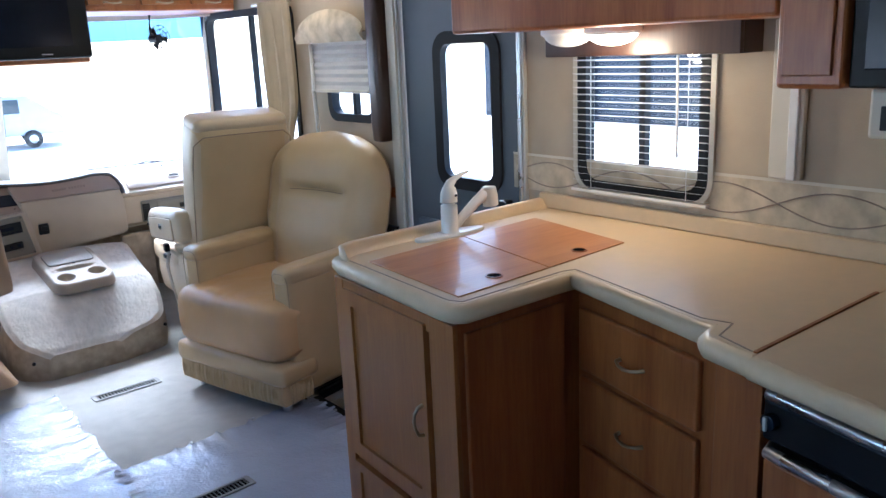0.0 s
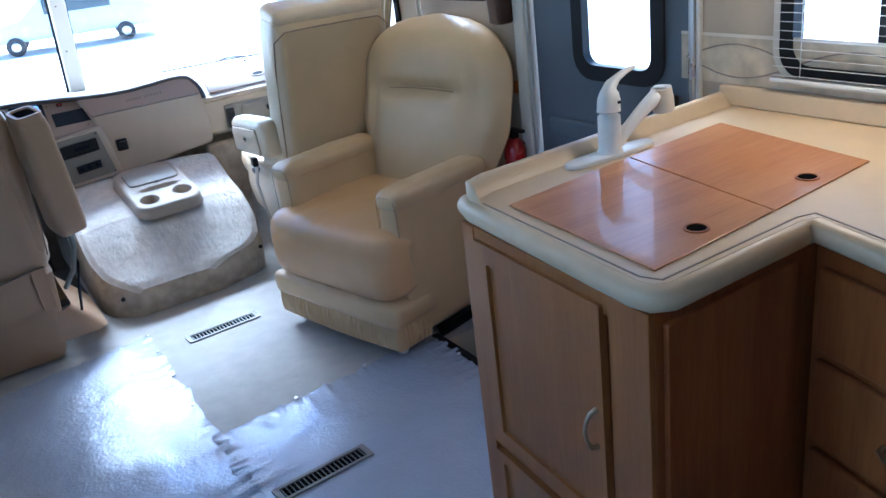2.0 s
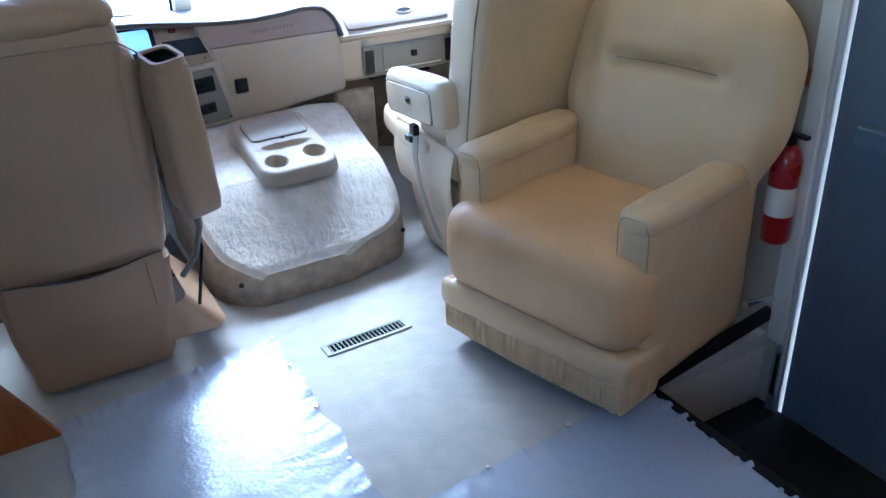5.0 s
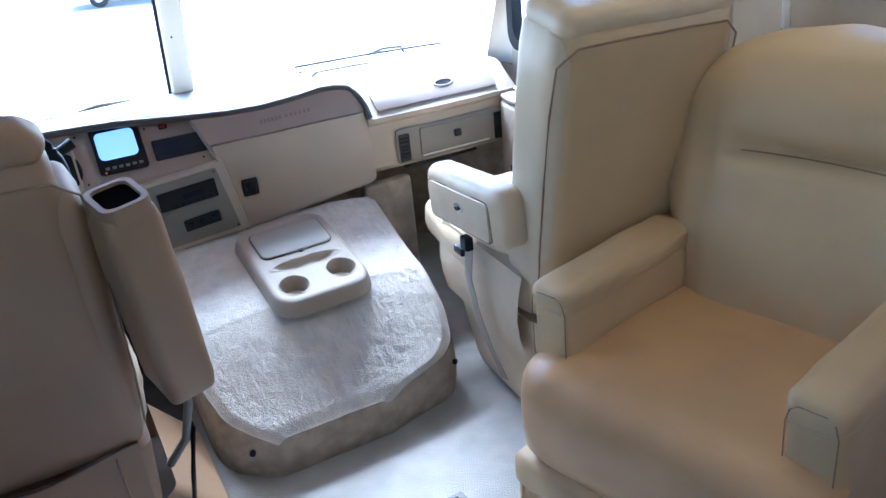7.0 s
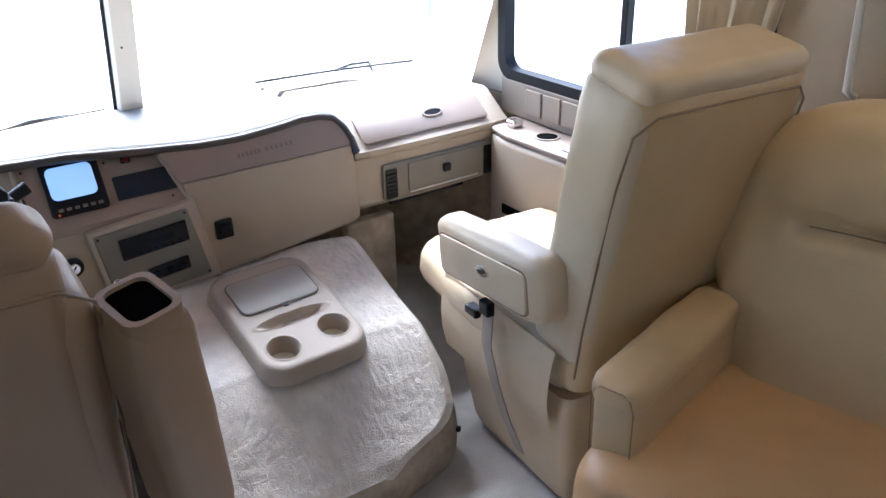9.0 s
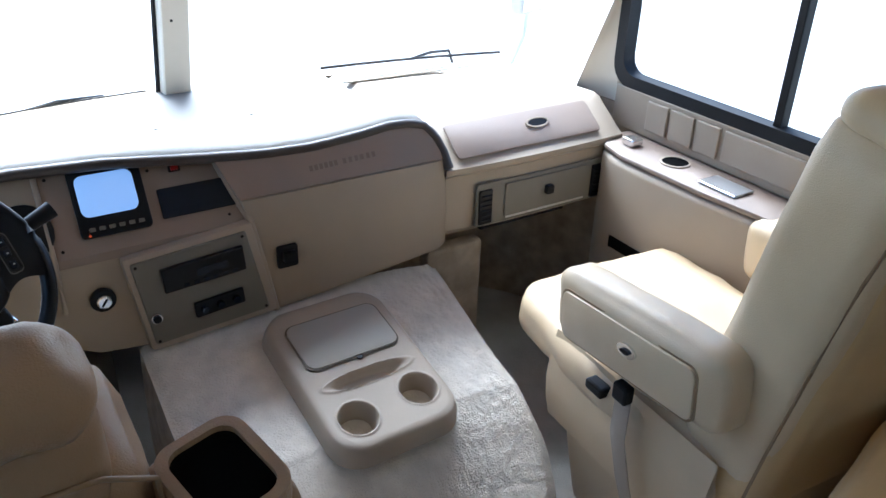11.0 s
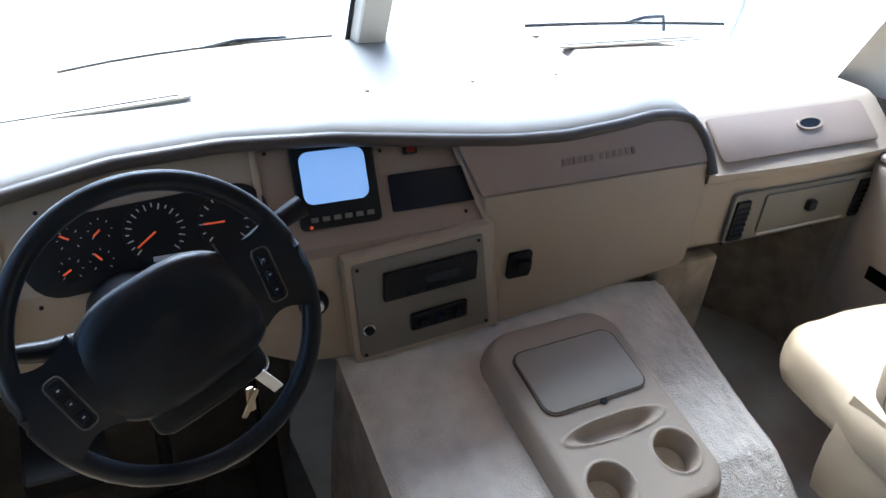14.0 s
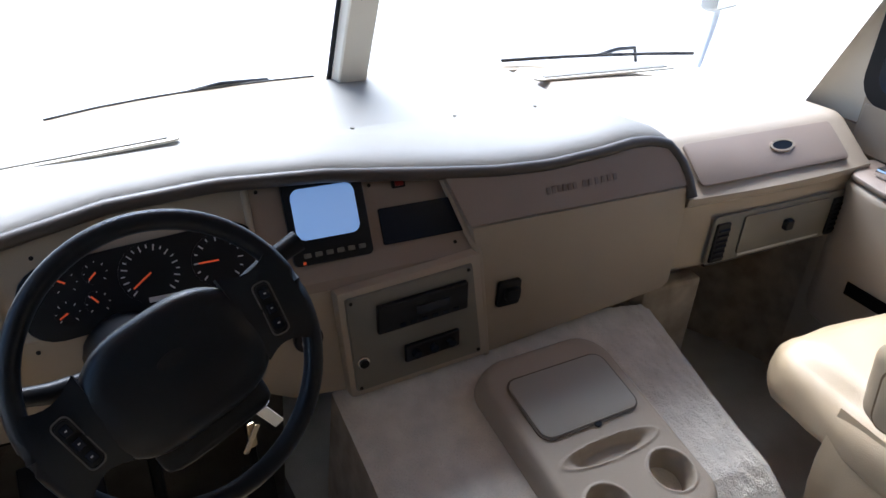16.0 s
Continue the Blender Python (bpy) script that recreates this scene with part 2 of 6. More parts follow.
def prism(outline, z0, z1, bevel=0.0, seg=2):
    """An upright prism on a plan outline of (x, y)."""
    bm = bmesh.new()
    low = [bm.verts.new((x, y, z0)) for x, y in outline]
    f = bm.faces.new(low)
    out = bmesh.ops.extrude_face_region(bm, geom=[f])
    for v in [g for g in out["geom"] if isinstance(g, bmesh.types.BMVert)]:
        v.co.z = z1
    bmesh.ops.recalc_face_normals(bm, faces=bm.faces[:])
    if bevel:
        bmesh.ops.bevel(bm, geom=[e for e in bm.edges if len(e.link_faces) == 2 and e.calc_face_angle(0) > 0.3],
                        offset=bevel, segments=seg, affect="EDGES", profile=0.5)
    return bm


def rounded(w, h, r, n=5):
    """Outline of a rounded rectangle about the origin, anticlockwise."""
    pts = []
    for cx, cy, a in ((w / 2 - r, h / 2 - r, 0), (-w / 2 + r, h / 2 - r, 90), (-w / 2 + r, -h / 2 + r, 180), (w / 2 - r, -h / 2 + r, 270)):
        for i in range(n + 1):
            t = radians(a + 90 * i / n)
            pts.append((cx + r * math.cos(t), cy + r * math.sin(t)))
    return pts


def plate(w, h, r, depth, bevel=0.0):
    """A rounded plate standing in the x-z plane, its face towards -y at y = -depth."""
    bm = prism(rounded(w, h, r), 0, depth, bevel)
    return moved(bm, Matrix(((1, 0, 0, 0), (0, 0, -1, 0), (0, 1, 0, 0), (0, 0, 0, 1))))


def ring(outer, inner, z0, z1):
    """A frame between two outlines of as many points."""
    bm = bmesh.new()
    n = len(outer)
    loops = [[bm.verts.new((x, y, z)) for x, y in o] for o, z in ((outer, z0), (outer, z1), (inner, z1), (inner, z0))]
    for a in range(4):
        b = (a + 1) % 4
        for i in range(n):
            j = (i + 1) % n
            bm.faces.new((loops[a][i], loops[a][j], loops[b][j], loops[b][i]))
    bmesh.ops.recalc_face_normals(bm, faces=bm.faces[:])
    return bm


def loft(rows, closed=False, caps=False):
    """A skin over rows of as many points each."""
    bm = bmesh.new()
    vs = [[bm.verts.new(p) for p in row] for row in rows]
    for a, b in zip(vs, vs[1:]):
        n = len(a)
        for i in range(n if closed else n - 1):
            j = (i + 1) % n
            bm.faces.new((a[i], a[j], b[j], b[i]))
    if caps:
        bm.faces.new(vs[0])
        bm.faces.new(vs[-1][::-1])
    bmesh.ops.recalc_face_normals(bm, faces=bm.faces[:])
    return bm


def thick(bm, depth):
    """Give an open skin a thickness, inward."""
    bmesh.ops.solidify(bm, geom=bm.faces[:], thickness=depth)
    bmesh.ops.recalc_face_normals(bm, faces=bm.faces[:])
    return bm


def tube(points, r, n=8, closed=False):
    pts = [Vector(p) for p in points]
    rows = []
    for i, p in enumerate(pts):
        if closed:
            d = pts[(i + 1) % len(pts)] - pts[i - 1]
        else:
            d = pts[min(i + 1, len(pts) - 1)] - pts[max(i - 1, 0)]
        q = d.to_track_quat("Z", "Y")
        rr = r[i] if isinstance(r, (list, tuple)) else r
        rows.append([p + q @ Vector((rr * math.cos(2 * math.pi * k / n), rr * math.sin(2 * math.pi * k / n), 0)) for k in range(n)])
    if closed:
        rows.append(rows[0])
        bm = loft(rows, True)
        bmesh.ops.remove_doubles(bm, verts=bm.verts[:], dist=1e-5)
        return bm
    return loft(rows, True, True)


def disc(r, depth, n=24, bevel=0.0):
    """A cylinder along y with its face towards -y at y = -depth."""
    return moved(prism([(r * math.cos(2 * math.pi * k / n), r * math.sin(2 * math.pi * k / n)) for k in range(n)], 0, depth, bevel),
                 Matrix(((1, 0, 0, 0), (0, 0, -1, 0), (0, 1, 0, 0), (0, 0, 0, 1))))


def smoothstep(a, b, x):
    t = max(0.0, min(1.0, (x - a) / (b - a)))
    return t * t * (3 - 2 * t)


def along(table, x):
    """Read a table of (x, value) rows, straight between them."""
    if x <= table[0][0]:
        return table[0][1]
    for (a, p), (b, q) in zip(table, table[1:]):
        if x <= b:
            return p + (q - p) * (x - a) / (b - a)
    return table[-1][1]


def wall(name, at, depth, u0, u1, z0, z1, holes, axis="x", material=None, label=""):
    """A wall of some depth in the plane x = at (or y = at) with square holes (u0, u1, z0, z1) right through it."""
    us = sorted({u0, u1, *[h[0] for h in holes], *[h[1] for h in holes]})
    zs = sorted({z0, z1, *[h[2] for h in holes], *[h[3] for h in holes]})
    def full(i, k):
        if not (0 <= i < len(us) - 1 and 0 <= k < len(zs) - 1):
            return False
        u, z = (us[i] + us[i + 1]) / 2, (zs[k] + zs[k + 1]) / 2
        return not any(h[0] < u < h[1] and h[2] < z < h[3] for h in holes)
    bm = bmesh.new()
    def quad(*ps):
        bm.faces.new([bm.verts.new((p[0], p[1], p[2]) if axis == "x" else (p[1], p[0], p[2])) for p in ps])
    for i in range(len(us) - 1):
        for k in range(len(zs) - 1):
            if not full(i, k):
                continue
            a, b, c, d, e, f = at, at + depth, us[i], us[i + 1], zs[k], zs[k + 1]
            quad((a, c, e), (a, d, e), (a, d, f), (a, c, f))
            quad((b, c, e), (b, c, f), (b, d, f), (b, d, e))
            if not full(i - 1, k):
                quad((a, c, e), (a, c, f), (b, c, f), (b, c, e))
            if not full(i + 1, k):
                quad((a, d, e), (b, d, e), (b, d, f), (a, d, f))
            if not full(i, k - 1):
                quad((a, c, e), (b, c, e), (b, d, e), (a, d, e))
            if not full(i, k + 1):
                quad((a, c, f), (a, d, f), (b, d, f), (b, c, f))
    bmesh.ops.remove_doubles(bm, verts=bm.verts[:], dist=1e-5)
    bmesh.ops.recalc_face_normals(bm, faces=bm.faces[:])
    return tagged(part(name, bm, material or WALLPAPER), label, "wall", kind="structure")


# ---- the shell ----
WX = 1.14
RW = [(-0.95, 0.10, 0.87, 1.72), (-1.66, -1.27, 1.17, 1.56), (-2.59, -1.86, -0.60, 1.95), (-3.39, -2.90, 1.0, 1.55)]
floor = tagged(part("floor", shape(box((-1.14, -6.0, -0.05), (0.62, 0.9, 0)), box((0.62, -1.785, -0.05), (1.14, 0.9, 0)),
                                   box((0.62, -6.0, -0.05), (1.14, -2.66, 0)), box((-1.75, -6, -0.05), (-1.14, -1.02, 0))), FLOOR_CARPET),
               "pale beige cut-pile carpet over the whole floor", "floor", kind="structure")
wall("wall_right", WX, 0.05, -6.0, 0.10, -0.6, 2.0, RW, label="pale papered side wall with windows and entry door")
wall("wall_left", -WX - 0.05, 0.05, -1.02, 0.10, -0.05, 2.0, [(-0.80, -0.02, 0.74, 1.72)], label="pale papered wall beside the driver")
# The hole is an added, unseen opening sized for side light on galley and recliner.
wall("wall_slide", -1.80, 0.05, -6.0, -1.02, -0.05, 2.0, [(-4.4, -2.2, 0.95, 1.65)], label="pale papered wall of the slide-out")
wall("wall_slide_end", -1.02, 0.05, -1.75, -1.195, -0.05, 2.0, [], "y", label="pale papered end wall of the slide-out")
wall("wall_back", -6.05, 0.05, -1.80, 1.19, -0.6, 2.0, [], "y", label="plain papered wall across the rear")
tagged(part("ceiling", box((-1.80, -6.05, 2.0), (1.19, 0.55, 2.05)), CEILING_MAT), "padded off-white vinyl ceiling", "ceiling", kind="structure")


def ws_y(x):
    return 0.80 - 0.20 * x ** 2 - 0.17 * x ** 6


def front_shell():
    """Windscreen surround: cowl below, header above, corner posts."""
    rows = []
    for i in range(25):
        x = -1.11 + 2.22 * i / 24
        rows.append([(x, ws_y(x), 0.79), (x, ws_y(x), -0.05), (x, ws_y(x) + 0.03, -0.05), (x, ws_y(x) + 0.06, 0.785)])
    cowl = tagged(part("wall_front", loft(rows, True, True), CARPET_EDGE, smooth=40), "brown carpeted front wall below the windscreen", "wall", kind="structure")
    rows = []
    for i in range(25):
        x = -1.11 + 2.22 * i / 24
        y = ws_y(x) - 0.27
        rows.append([(x, y, 1.72), (x, y, 2.06), (x, y + 0.05, 2.06), (x, y + 0.05, 1.72)])
    tagged(part("trim_header", loft(rows, True, True), GREY_TRIM, smooth=40), "pale header over the windscreen", "trim", kind="structure")
    for s in (-1, 1):
      for z0, z1, skin, name, label in ((-0.05, 0.795, CARPET_EDGE, "trim_footwell_side", "brown carpeted footwell side"), (0.80, 2.05, TRIM, "trim_corner_post", "pale moulded corner post of the cab")):
        rows = []
        for k in range(9):
            z = z0 + (z1 - z0) * k / 8
            lean = -0.40 * max(0, (z - 0.8)) / 0.95
            a, b = Vector((s * WX, 0.10, z)), Vector((s * 1.105, max(0.105, ws_y(1.105) + lean), z))
            mid = Vector((s * 1.135, max(0.102, 0.19 + lean * 0.5), z))
            q = []
            for j in range(9):
                t = j / 8
                q.append((1 - t) ** 2 * a + 2 * t * (1 - t) * mid + t * t * b)
            rows.append(q + [p + Vector((s * 0.05, 0.03, 0)) for p in q[::-1]])
        tagged(part(name, loft(rows, True, True), skin, smooth=50), label, "trim", kind="structure")


front_shell()


def front_cap():
    """Outer white nose of the vehicle below the windscreen."""
    rows = []
    for i in range(25):
        x = -1.18 + 2.36 * i / 24
        a, f = ws_y(min(1.11, max(-1.11, x))) + 0.064, 1.06 - 0.22 * x * x
        rows.append([(x, a, 0.780), (x, a + 0.05, 0.772), (x, f - 0.10, 0.768), (x, f - 0.02, 0.745), (x, f, 0.70), (x, f + 0.03, 0.30), (x, f + 0.02, -0.50)])
    tagged(part("trim_front_cap", thick(loft(rows), 0.004), CAR_WHITE, smooth=40), "white moulded nose below the windscreen", "trim", kind="structure")


front_cap()


def windscreen():
    w = thing("windscreen", "large two-pane windscreen with a pale centre post", "windscreen", kind="structure")
    for s in (-1, 1):
        rows = []
        for i in range(13):
            x = s * (0.035 + 1.07 * i / 12)
            rows.append([(x, ws_y(x) + 0.02 - 0.27 * k / 4, 0.785 + 0.95 * k / 4) for k in range(5)])
        p = part("pane", loft(rows), GLASS, w, smooth=60)
        p.visible_shadow = False
        edge = [(s * 0.045 + 0.012, ws_y(0) + 0.015 - 0.27 * k / 4, 0.785 + 0.95 * k / 4) for k in range(5)]
        part("gasket", tube(edge, 0.007, 6), RUBBER, w, smooth=60)
    rows = []
    for i in range(25):
        x = -1.09 + 2.18 * i / 24
        rows.append([(x, ws_y(x) + 0.012 - 0.27 * (z - 0.785) / 0.95, z) for z in (1.60, 1.66, 1.73)])
    b = part("tint_band", loft(rows), TINT, w, "blue tinted shade band", smooth=60)
    b.visible_shadow = False
    lean = [(0, 0.79 - 0.27 * k / 4, 0.785 + 0.95 * k / 4) for k in range(5)]
    rows = [[(-0.028, p[1] - 0.022, p[2]), (-0.024, p[1] - 0.028, p[2]), (0.048, p[1] - 0.028, p[2]), (0.052, p[1] - 0.022, p[2]),
             (0.052, p[1] + 0.02, p[2]), (-0.028, p[1] + 0.02, p[2])] for p in lean]
    part("centre_post", loft(rows, True, True), TRIM, w)
    for k in (1, 2, 3):
        part("screw", moved(disc(0.004, 0.002, 10), Matrix.Translation((0.0, lean[k][1] - 0.028, lean[k][2]))), BLACK, w)


windscreen()


# ---- engine cover and console ----
def engine_cover():
    """Carpeted cover between the seats: a flat top that slopes down to a chamfered rear edge."""
    t = thing("engine_cover", "carpeted beige engine cover between the front seats", "engine cover")
    left = [(-0.73, -0.17), (-0.68, -0.25), (-0.61, -0.325), (-0.54, -0.345), (-0.45, -0.345), (0.03, -0.335)]
    right = [(-0.73, 0.08), (-0.69, 0.20), (-0.65, 0.37), (-0.59, 0.43), (-0.45, 0.432), (-0.28, 0.435), (0.03, 0.465)]
    def soft(pts, y):
        w = min(0.07, 0.1 * (y + 0.715) + 0.02 * smoothstep(-0.68, -0.62, y) + 0.05 * smoothstep(-0.64, -0.55, y))
        return sum(along(pts, y + w * k / 4) for k in range(-4, 5)) / 9
    def top(y):
        return 0.135 + 0.23 * (0.55 * max(0.0, min(1.0, (y + 0.71) / 0.30)) + 0.45 * smoothstep(-0.73, -0.39, y)) + 0.235 * max(0.0, y + 0.42)
    rows = []
    ys = [-0.71 + 0.74 * i / 199 for i in range(200)]
    for y in ys:
        a, b, z = soft(left, y), soft(right, y), top(y)
        row = []
        for j in range(201):
            u = j / 200
            x = a + (b - a) * u
            edge = min(u, 1 - u) * (b - a)
            drop = 0.014 * (1 - smoothstep(0.0, 0.03, edge)) + 0.012 * (1 - smoothstep(0, 0.03, y + 0.71)) + 0.016 * (1 - smoothstep(0.0, 0.20, edge)) * smoothstep(-0.75, -0.4, y)
            rough = 0.0024 * noise.noise(Vector((x * 18, y * 18, 0))) + 0.0026 * noise.noise(Vector((x * 46, y * 40, 3))) + 0.0026 * noise.noise(Vector((x * 95, y * 80, 5))) + 0.0008 * noise.noise(Vector((x * 170, y * 170, 7)))
            rough *= 0.4 + 0.6 * smoothstep(0.0, 0.03, min(edge, y + 0.71))
            rough *= 1.0 - 0.65 * smoothstep(-0.52, -0.40, y) * (1 - smoothstep(0.22, 0.36, x))
            row.append((x, y, z - drop + rough))
        rows.append(row)
    # Paler than the floor carpet; the daylight from the windscreen is in the colour.
    part("carpet_top", loft(rows), CARPET_LIT, t, "matted beige carpet, lightened for windscreen light", smooth=60)
    side = [rows[i][0] for i in range(len(rows) - 1, -1, -1)] + [p for p in rows[0][1:-1]] + [rows[i][-1] for i in range(len(rows))]
    base = []
    for k in range(5):
        u = k / 4
        bulge = 0.008 * math.sin(u * math.pi)
        base.append([(x + bulge * (1 if x > 0 else -1) + 0.0012 * noise.noise(Vector((x * 20, y * 20, u * 4))), y - bulge, z * (1 - u) + 0.001 * u) for x, y, z in side])
    # Sides are browner and darker than the carpet on top.
    part("carpet_side", loft(base), CARPET_EDGE, t, "darker brownish carpet side", smooth=60)
    for x, y, z in ((-0.268, -0.684, 0.10), (0.385, -0.652, 0.125)):
        b = part("bolt", disc(0.009, 0.012, 12, 0.002), BLACK, t)
        b.matrix_basis = pose(x, y, z, 0, 0, 35 if x > 0 else -20)


engine_cover()
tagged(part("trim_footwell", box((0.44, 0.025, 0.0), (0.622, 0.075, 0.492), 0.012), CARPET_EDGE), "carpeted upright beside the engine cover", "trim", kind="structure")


def console_tray():
    """Moulded cup-holder tray on the engine cover."""
    t = thing("console_tray", "beige moulded console tray with two cup holders", "console", pose(0.074, -0.266, 0.400, 13.2, 0, 2.0))
    def z_at(y):
        return 0.052 + 0.0 * y
    holes = [("c", -0.078, -0.138, 0.043, 0.043), ("c", 0.082, -0.122, 0.043, 0.043), ("c", 0.0, -0.040, 0.105, 0.022)]
    n = 72
    def outline(w, h, r):
        pts = rounded(w, h, r, n // 4 - 1)
        return pts
    rows = []
    for w, h, r, f in ((0.318, 0.455, 0.07, 0.0), (0.312, 0.45, 0.07, 0.5), (0.300, 0.435, 0.065, 0.88), (0.288, 0.42, 0.06, 0.98), (0.272, 0.40, 0.055, 1.0)):
        rows.append([(x, y, z_at(max(-0.21, min(0.21, y))) * f) for x, y in outline(w, h, r)])
    part("skirt", loft(rows, True), DASH, t, smooth=50)
    # top deck with wells: a fine grid pressed down inside the wells
    def deck(x, y):
        z = z_at(y)
        for _, cx, cy, rx, ry in holes:
            d = math.hypot((x - cx) / rx, (y - cy) / ry)
            deep = 0.066 if rx < 0.06 else 0.022
            z -= deep * (1 - smoothstep(0.82 if rx < 0.06 else 0.55, 1.0, d))
            z += 0.003 * math.exp(-((d - 1.08) / 0.06) ** 2)
        return z
    top = []
    m = 160
    for j in range(m + 1):
        y = -0.20 + 0.40 * j / m
        half = 0.136
        e = 0.055 - (0.20 - abs(y))
        if e > 0:
            half -= 0.055 - math.sqrt(max(0.0, 0.055 ** 2 - e ** 2))
        top.append([(half * (2 * i / 90 - 1), y, deck(half * (2 * i / 90 - 1), y)) for i in range(91)])
    part("deck", loft(top), DASH, t, smooth=60)
    lid = moved(prism(rounded(0.232, 0.142, 0.024), 0, 0.006, 0.002), Matrix.Translation((0.002, 0.088, z_at(0.088) + 0.001)) @ Euler((0.0, 0, 0)).to_matrix().to_4x4())
    part("lid", lid, PANEL_TOP, t, "flat greyish lid", smooth=30)
    groove = moved(ring(rounded(0.240, 0.150, 0.027), rounded(0.232, 0.142, 0.024), 0, 0.003), Matrix.Translation((0.002, 0.088, z_at(0.088) + 0.0005)) @ Euler((0.0, 0, 0)).to_matrix().to_4x4())
    part("lid_gap", groove, PIPING, t)
    tab = moved(disc(0.008, 0.004, 12), Matrix.Translation((0.008, 0.014, z_at(0.014) + 0.001)) @ Euler((radians(-90), 0, 0)).to_matrix().to_4x4())
    part("lid_catch", tab, BLACK, t)


LETTER = surface("name_print", (0.185, 0.138, 0.108), 0.5)
PANEL_TOP = surface("lid_plastic", (0.31, 0.28, 0.23), 0.5, vary=0.04, grain=0.3, grain_scale=700)
console_tray()


# ---- dashboard ----
LIP = [(-1.06, 0.828), (-0.95, 0.852), (-0.84, 0.874), (-0.69, 0.899), (-0.52, 0.907), (-0.34, 0.899), (-0.13, 0.877), (0.0, 0.865), (0.12, 0.861),
       (0.25, 0.868), (0.33, 0.876), (0.39, 0.874), (0.43, 0.863), (0.455, 0.836), (0.468, 0.80), (0.472, 0.76)]


def face_y(z):
    return 0.0 if z < 0.72 else 0.60 * (z - 0.72)


def slant(x, z, out=0.0):
    """The pose of something on the slanting upper face of the dash."""
    a = math.atan(0.60)
    return Matrix.Translation((x, face_y(z) - out * math.cos(a), z + out * math.sin(a))) @ Euler((-a, 0, 0)).to_matrix().to_4x4()


def upright(x, z, out=0.0):
    return Matrix.Translation((x, -out, z))


def dashboard():
    t = thing("dashboard", "beige moulded motorhome dashboard with a curved hood", "dashboard")
    # hood and top
    xs = [-1.06 + 1.49 * i / 60 for i in range(61)] + [0.445, 0.458, 0.468, 0.472]
    rows = []
    for x in xs:
        z = along(LIP, x)
        yb = ws_y(x) - 0.005
        yf = face_y(z) - 0.025
        k = smoothstep(0.40, 0.472, x)
        low = min(z, 0.86)
        rows.append([(x, yf + 0.05, z - 0.022), (x, yf, z - 0.018), (x, yf - 0.006, z - 0.006), (x, yf + 0.004, z + 0.004),
                     (x, yf + 0.05, z + 0.008), (x, 0.24 - 0.06 * k, z - 0.006), (x, 0.40 - 0.15 * k, 0.822), (x, 0.44 - 0.12 * k, 0.808), (x, max(yb, 0.46), 0.795)])
    part("hood", loft(rows), DASH_TOP, t, "pale vinyl hood over the instruments", smooth=50)
    rim = [(x, face_y(along(LIP, x)) - 0.038, along(LIP, x) - 0.012) for x in xs]
    part("hood_edge", tube(rim, 0.0125, 10), EDGE_DARK, t, "dark hood edge", smooth=60)
    # slanting upper face, in three panels
    def facing(x0, x1, zlow, mat, name, label=""):
        rr = []
        for i in range(17):
            x = x0 + (x1 - x0) * i / 16
            zt = along(LIP, x) - 0.012
            rr.append([(x, face_y(zt) + 0.0, zt), (x, face_y(0.72 + 0.6 * (zt - 0.72)), 0.72 + 0.6 * (zt - 0.72)), (x, face_y(max(0.72, zlow)), max(0.72, zlow)), (x, 0.0, zlow), (x, 0.05, zlow)])
        part(name, loft(rr), mat, t, label, smooth=20)
    facing(-1.06, -0.475, 0.60, DASH, "instrument_surround")
    facing(-0.468, -0.062, 0.70, DASH_DARK, "monitor_panel", "taupe monitor panel")
    rr = []
    for i in range(-1, 25):
        x = -0.078 + 0.546 * max(0, i) / 24
        zt, deep = along(LIP, x) - 0.012, 0.06 if i < 0 else 0.0
        lx = x - 0.035 * max(0.0, 1 - max(0, i) / 6)
        rr.append([(lx, 0.60 * (zt - 0.775) - 0.004 + deep, zt), (x, -0.004 + deep, 0.775), (x, 0.04 + deep, 0.770)])
    part("name_panel", loft(rr), DASH_DARK, t, "taupe panel with raised lettering", smooth=20)
    part("panel_divider", tube([(-0.472, face_y(0.885) - 0.004, 0.885), (-0.472, -0.004, 0.72), (-0.47, -0.004, 0.60)], 0.006, 8), DASH, t, smooth=60)
    part("panel_divider", tube([(-0.108, face_y(0.862) - 0.004, 0.862), (-0.082, face_y(0.78) - 0.004, 0.78), (-0.058, -0.006, 0.72), (-0.035, -0.006, 0.60), (-0.012, -0.006, 0.47)], 0.008, 8), DASH, t, smooth=60)
    # big access cover
    cover = prism([(-0.075, 0.772), (0.462, 0.772), (0.472, 0.70), (0.475, 0.53), (0.455, 0.515), (-0.005, 0.468)], 0, 0.05, 0.006)
    moved(cover, Matrix(((1, 0, 0, 0), (0, 0, 1, -0.006), (0, 1, 0, 0), (0, 0, 0, 1))))
    part("access_cover", cover, DASH, t, "plain beige access cover", smooth=30)
    latch = shape(moved(plate(0.052, 0.058, 0.006, 0.010, 0.002), upright(0.022, 0.612, 0.006)), moved(box((-0.016, -0.016, -0.012), (0.016, 0, 0.012), 0.003), upright(0.024, 0.616, 0.014)))
    part("latch", latch, BLACK, t, "black latch", smooth=30)
    # radio panel
    under = prism([(-0.350, 0.70), (-0.06, 0.725), (-0.012, 0.475), (-0.315, 0.455)], -0.02, 0.05, 0.01)
    moved(under, Matrix(((1, 0, 0, 0), (0, 0, 1, 0), (0, 1, 0, 0), (0, 0, 0, 1))))
    part("radio_surround", under, DASH, t, smooth=30)
    inner = prism([(-0.335, 0.688), (-0.078, 0.708), (-0.034, 0.492), (-0.305, 0.474)], -0.026, 0.0, 0.006)
    moved(inner, Matrix(((1, 0, 0, 0), (0, 0, 1, 0), (0, 1, 0, 0), (0, 0, 0, 1))))
